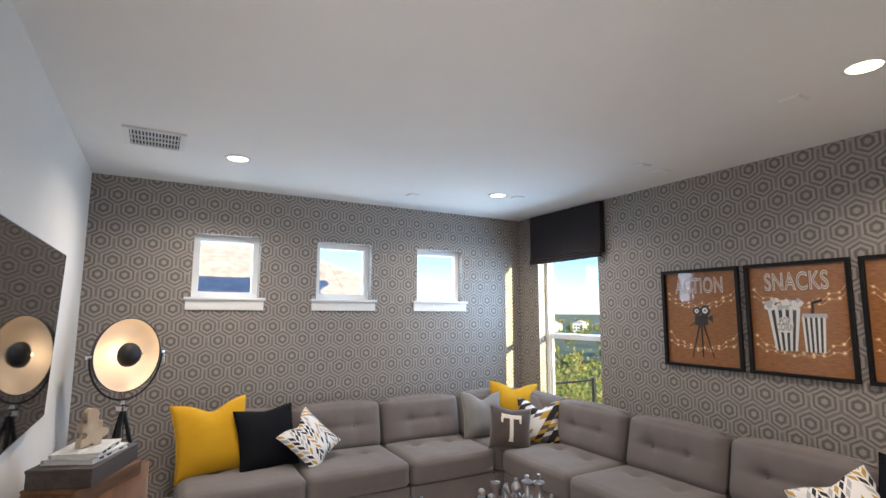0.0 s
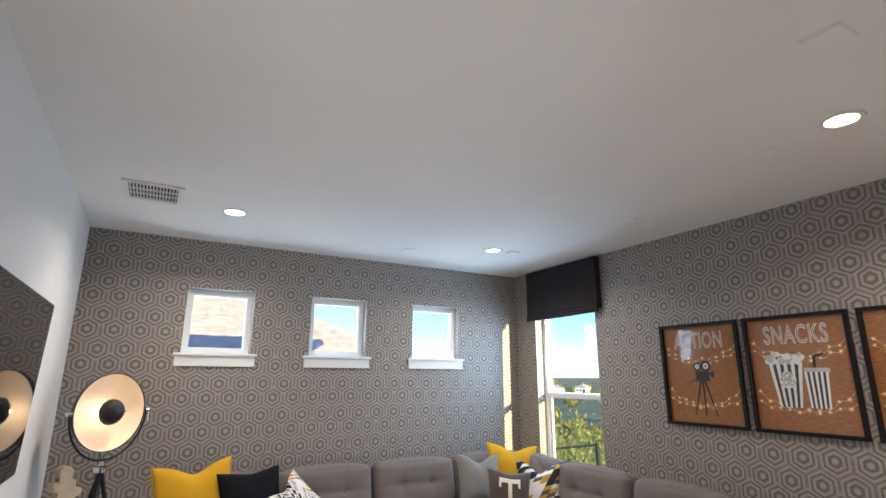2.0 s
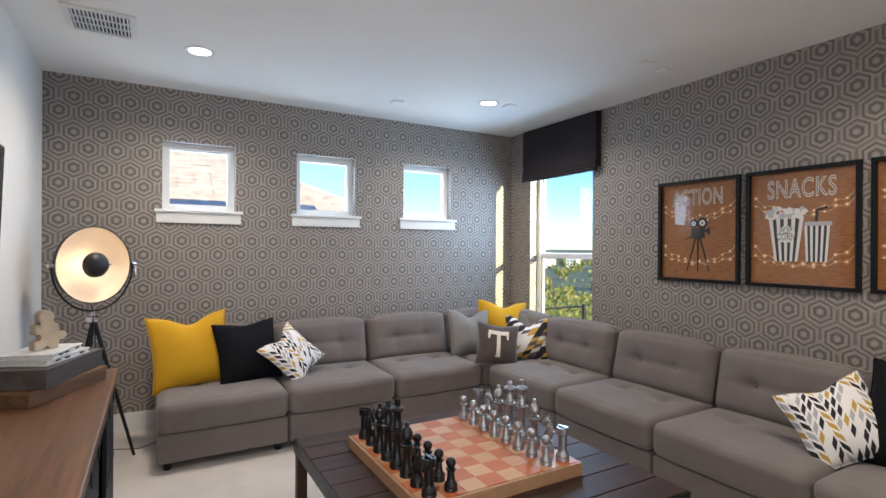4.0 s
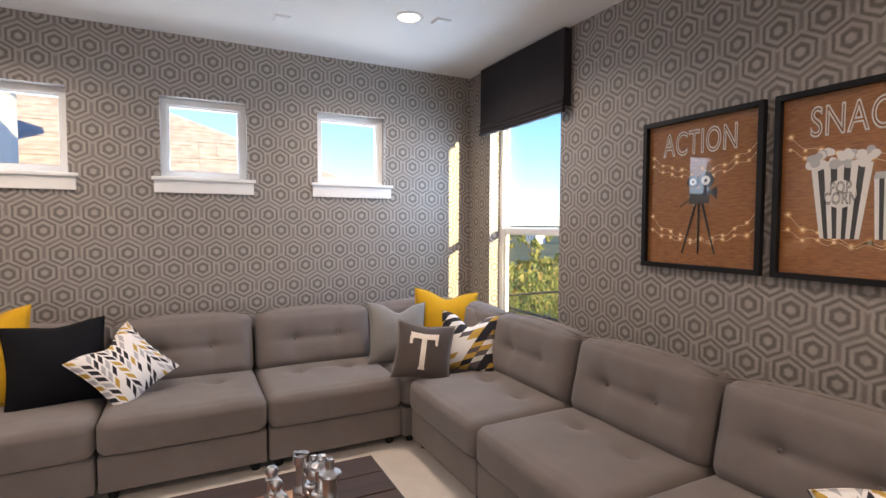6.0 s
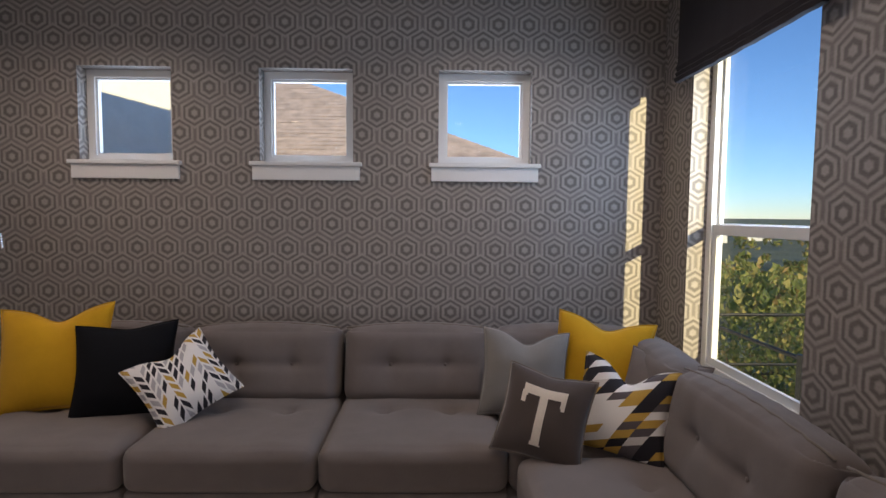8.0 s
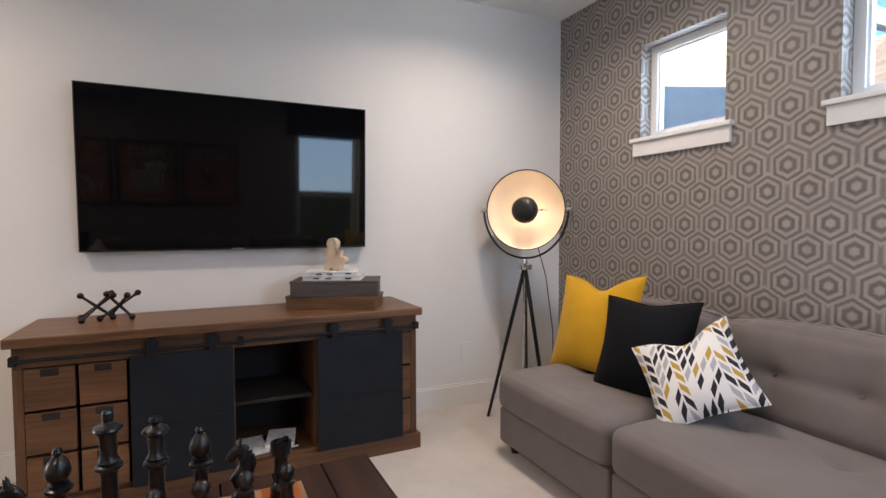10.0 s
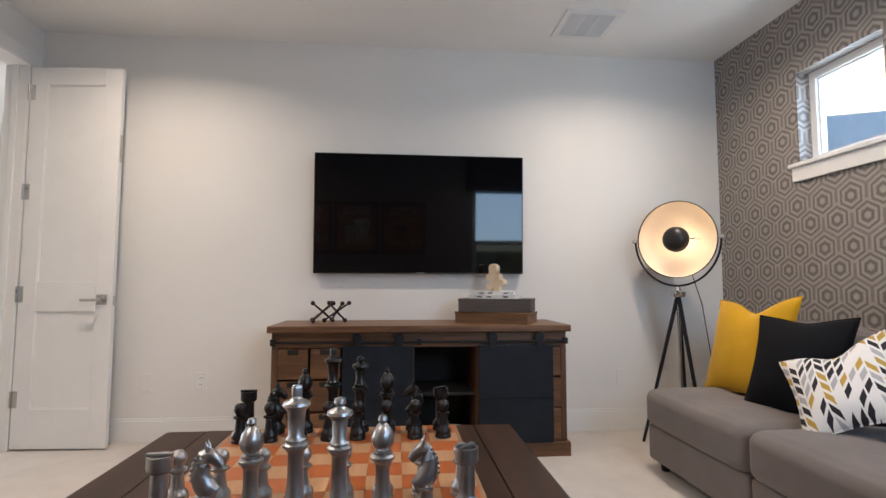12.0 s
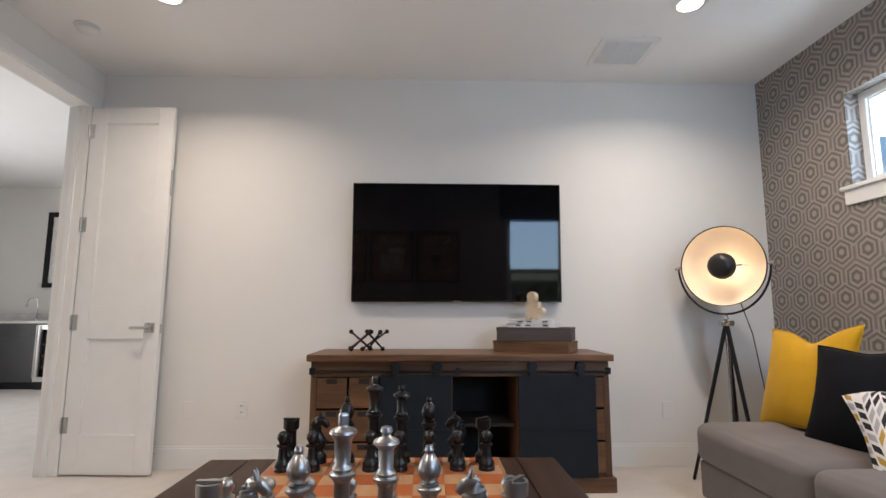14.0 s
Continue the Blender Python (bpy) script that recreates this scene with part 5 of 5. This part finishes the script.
def far_house(x, y, z, w, d, h, turn):
    t = thing("far_house", pose(x, y, z, 0, 0, turn), "distant pale stucco house with a grey-brown hip roof", "house", "distant houses")
    part("wall", box(-w / 2, w / 2, -d / 2, d / 2, -4, h), M_STUCCO, t)
    bm = bmesh.new()
    e = 0.6
    b = [bm.verts.new(p) for p in ((-w / 2 - e, -d / 2 - e, h), (w / 2 + e, -d / 2 - e, h), (w / 2 + e, d / 2 + e, h), (-w / 2 - e, d / 2 + e, h))]
    r = [bm.verts.new((-w / 4, 0, h + d * 0.28)), bm.verts.new((w / 4, 0, h + d * 0.28))]
    for f in ((b[0], b[1], r[1], r[0]), (b[1], b[2], r[1]), (b[2], b[3], r[0], r[1]), (b[3], b[0], r[0]), (b[3], b[2], b[1], b[0])):
        bm.faces.new(f)
    part("roof", bm, M_SHINGLE, t)
    for k in range(3):
        for zz in (1.0, 4.0):
            part("window", box(-w / 2 - 0.05, -w / 2 - 0.01, -d / 2 + 1.5 + k * d / 3.4, -d / 2 + 3.0 + k * d / 3.4, zz, zz + 1.6), M_SCREEN, t)


for k in range(12):
    a = radians(28 + 4.2 * k + RNG.uniform(-1, 1))
    d = RNG.uniform(420, 560)
    far_house(4 + d * math.cos(a), d * math.sin(a), -15.5, RNG.uniform(14, 22), RNG.uniform(10, 14), RNG.uniform(6, 8), RNG.uniform(-40, 40))


def neighbour():
    t = thing("neighbor_house", pose(0, 0, 0), "neighboring house with white stucco gable and tan shingle roof", "house")
    part("wall", box(-8.0, 5.6, 3.8, 14.0, -5, 1.3), M_STUCCO, t)
    bm = bmesh.new()
    f = [(-9, 3.3, 1.34), (6.4, 3.3, 1.34), (-1.0, 9.5, 4.9), (-9, 9.5, 4.9), (6.4, 15.7, 1.34), (-9, 15.7, 1.34)]
    v = [bm.verts.new(p) for p in f]
    bm.faces.new((v[0], v[1], v[2], v[3]))
    bm.faces.new((v[1], v[4], v[2]))
    bm.faces.new((v[2], v[4], v[5], v[3]))
    bm.faces.new((v[0], v[5], v[4], v[1]))
    roof = part("roof", bm, M_SHINGLE, t)
    n_, up = 40, Vector((0, 6.2, 3.56))
    nrm = Vector((0, -3.56, 6.2)).normalized()
    bm = bmesh.new()
    for k in range(n_):
        q0 = Vector((0, 3.3, 1.34)) + up * (k / n_)
        q1 = Vector((0, 3.3, 1.34)) + up * ((k + 1.12) / n_)
        x1 = 6.4 - 7.4 * (k + 1) / n_
        x = -2.0
        while x < x1:
            wd = 0.28
            j = 0.004 * ((k * 7 + int(x * 31)) % 4)
            e = min(x + wd - 0.008, x1)
            bm.faces.new([bm.verts.new(p) for p in (Vector((x, q0.y, q0.z)) + nrm * (0.012 + j * 0.6), Vector((e, q0.y, q0.z)) + nrm * (0.012 + j * 0.6), Vector((e, q1.y, q1.z)) + nrm * 0.006, Vector((x, q1.y, q1.z)) + nrm * 0.006)])
            x += wd
    part("shingles", bm, M_SHINGLE, t)["kind"] = "stuff"
    bm = bmesh.new()
    g = [(-7.0, -5.0), (0.2, -5.0), (0.2, 3.23), (-3.3, 5.2), (-7.0, 3.2)]
    lo, hi = [bm.verts.new((x, 2.9, z)) for x, z in g], [bm.verts.new((x, 3.79, z)) for x, z in g]
    bm.faces.new(lo)
    bm.faces.new(hi[::-1])
    for i in range(5):
        j = (i + 1) % 5
        bm.faces.new((lo[i], hi[i], hi[j], lo[j]))
    part("gable_wall", bm, M_STUCCO, t)
    bm = bmesh.new()
    for s in ((0.5, 3.09, -3.3, 5.28), (-3.3, 5.28, -7.4, 3.05)):
        x0, z0, x1, z1 = s
        vs = [bm.verts.new(p) for p in ((x0, 2.5, z0), (x1, 2.5, z1), (x1, 4.4, z1), (x0, 4.4, z0), (x0, 2.5, z0 + 0.16), (x1, 2.5, z1 + 0.16), (x1, 4.4, z1 + 0.16), (x0, 4.4, z0 + 0.16))]
        for q in ((0, 1, 2, 3), (7, 6, 5, 4), (0, 4, 5, 1), (1, 5, 6, 2), (2, 6, 7, 3), (3, 7, 4, 0)):
            bm.faces.new([vs[i] for i in q])
    part("gable_eave", bm, M_STUCCO, t)


neighbour()
# Unseen roof, added with a profile that sets the shadow line on the gable wall.
bm = bmesh.new()
lo = [(-6.0, 4.68), (0.75, 2.955), (4.75, 2.955), (4.75, 3.05), (0.75, 3.05), (-6.0, 4.78)]
va, vb = [bm.verts.new((x, -12, z)) for x, z in lo], [bm.verts.new((x, 0.35, z)) for x, z in lo]
bm.faces.new(va)
bm.faces.new(vb[::-1])
for i in range(6):
    j = (i + 1) % 6
    bm.faces.new((va[i], va[j], vb[j], vb[i]))
structure("roof", bm, M_SHINGLE, "unseen roof added over the room to cast its shadow on the neighboring gable", "roof")


def deck_rail():
    t = thing("deck_railing", pose(5.9, 0.2, 0), "black metal deck railing outside the tall window", "railing")
    for z in (0.30, -0.30):
        part("rail", tube([(0, -1.2, z), (0, 2.6, z), (2.4, 2.6, z)], 0.02, 8), M_IRON, t)
    for x, y in ((0, -1.2), (0, 0.7), (0, 2.6), (2.4, 2.6)):
        part("post", box(x - 0.03, x + 0.03, y - 0.03, y + 0.03, -4.1, 0.34), M_IRON, t)


deck_rail()
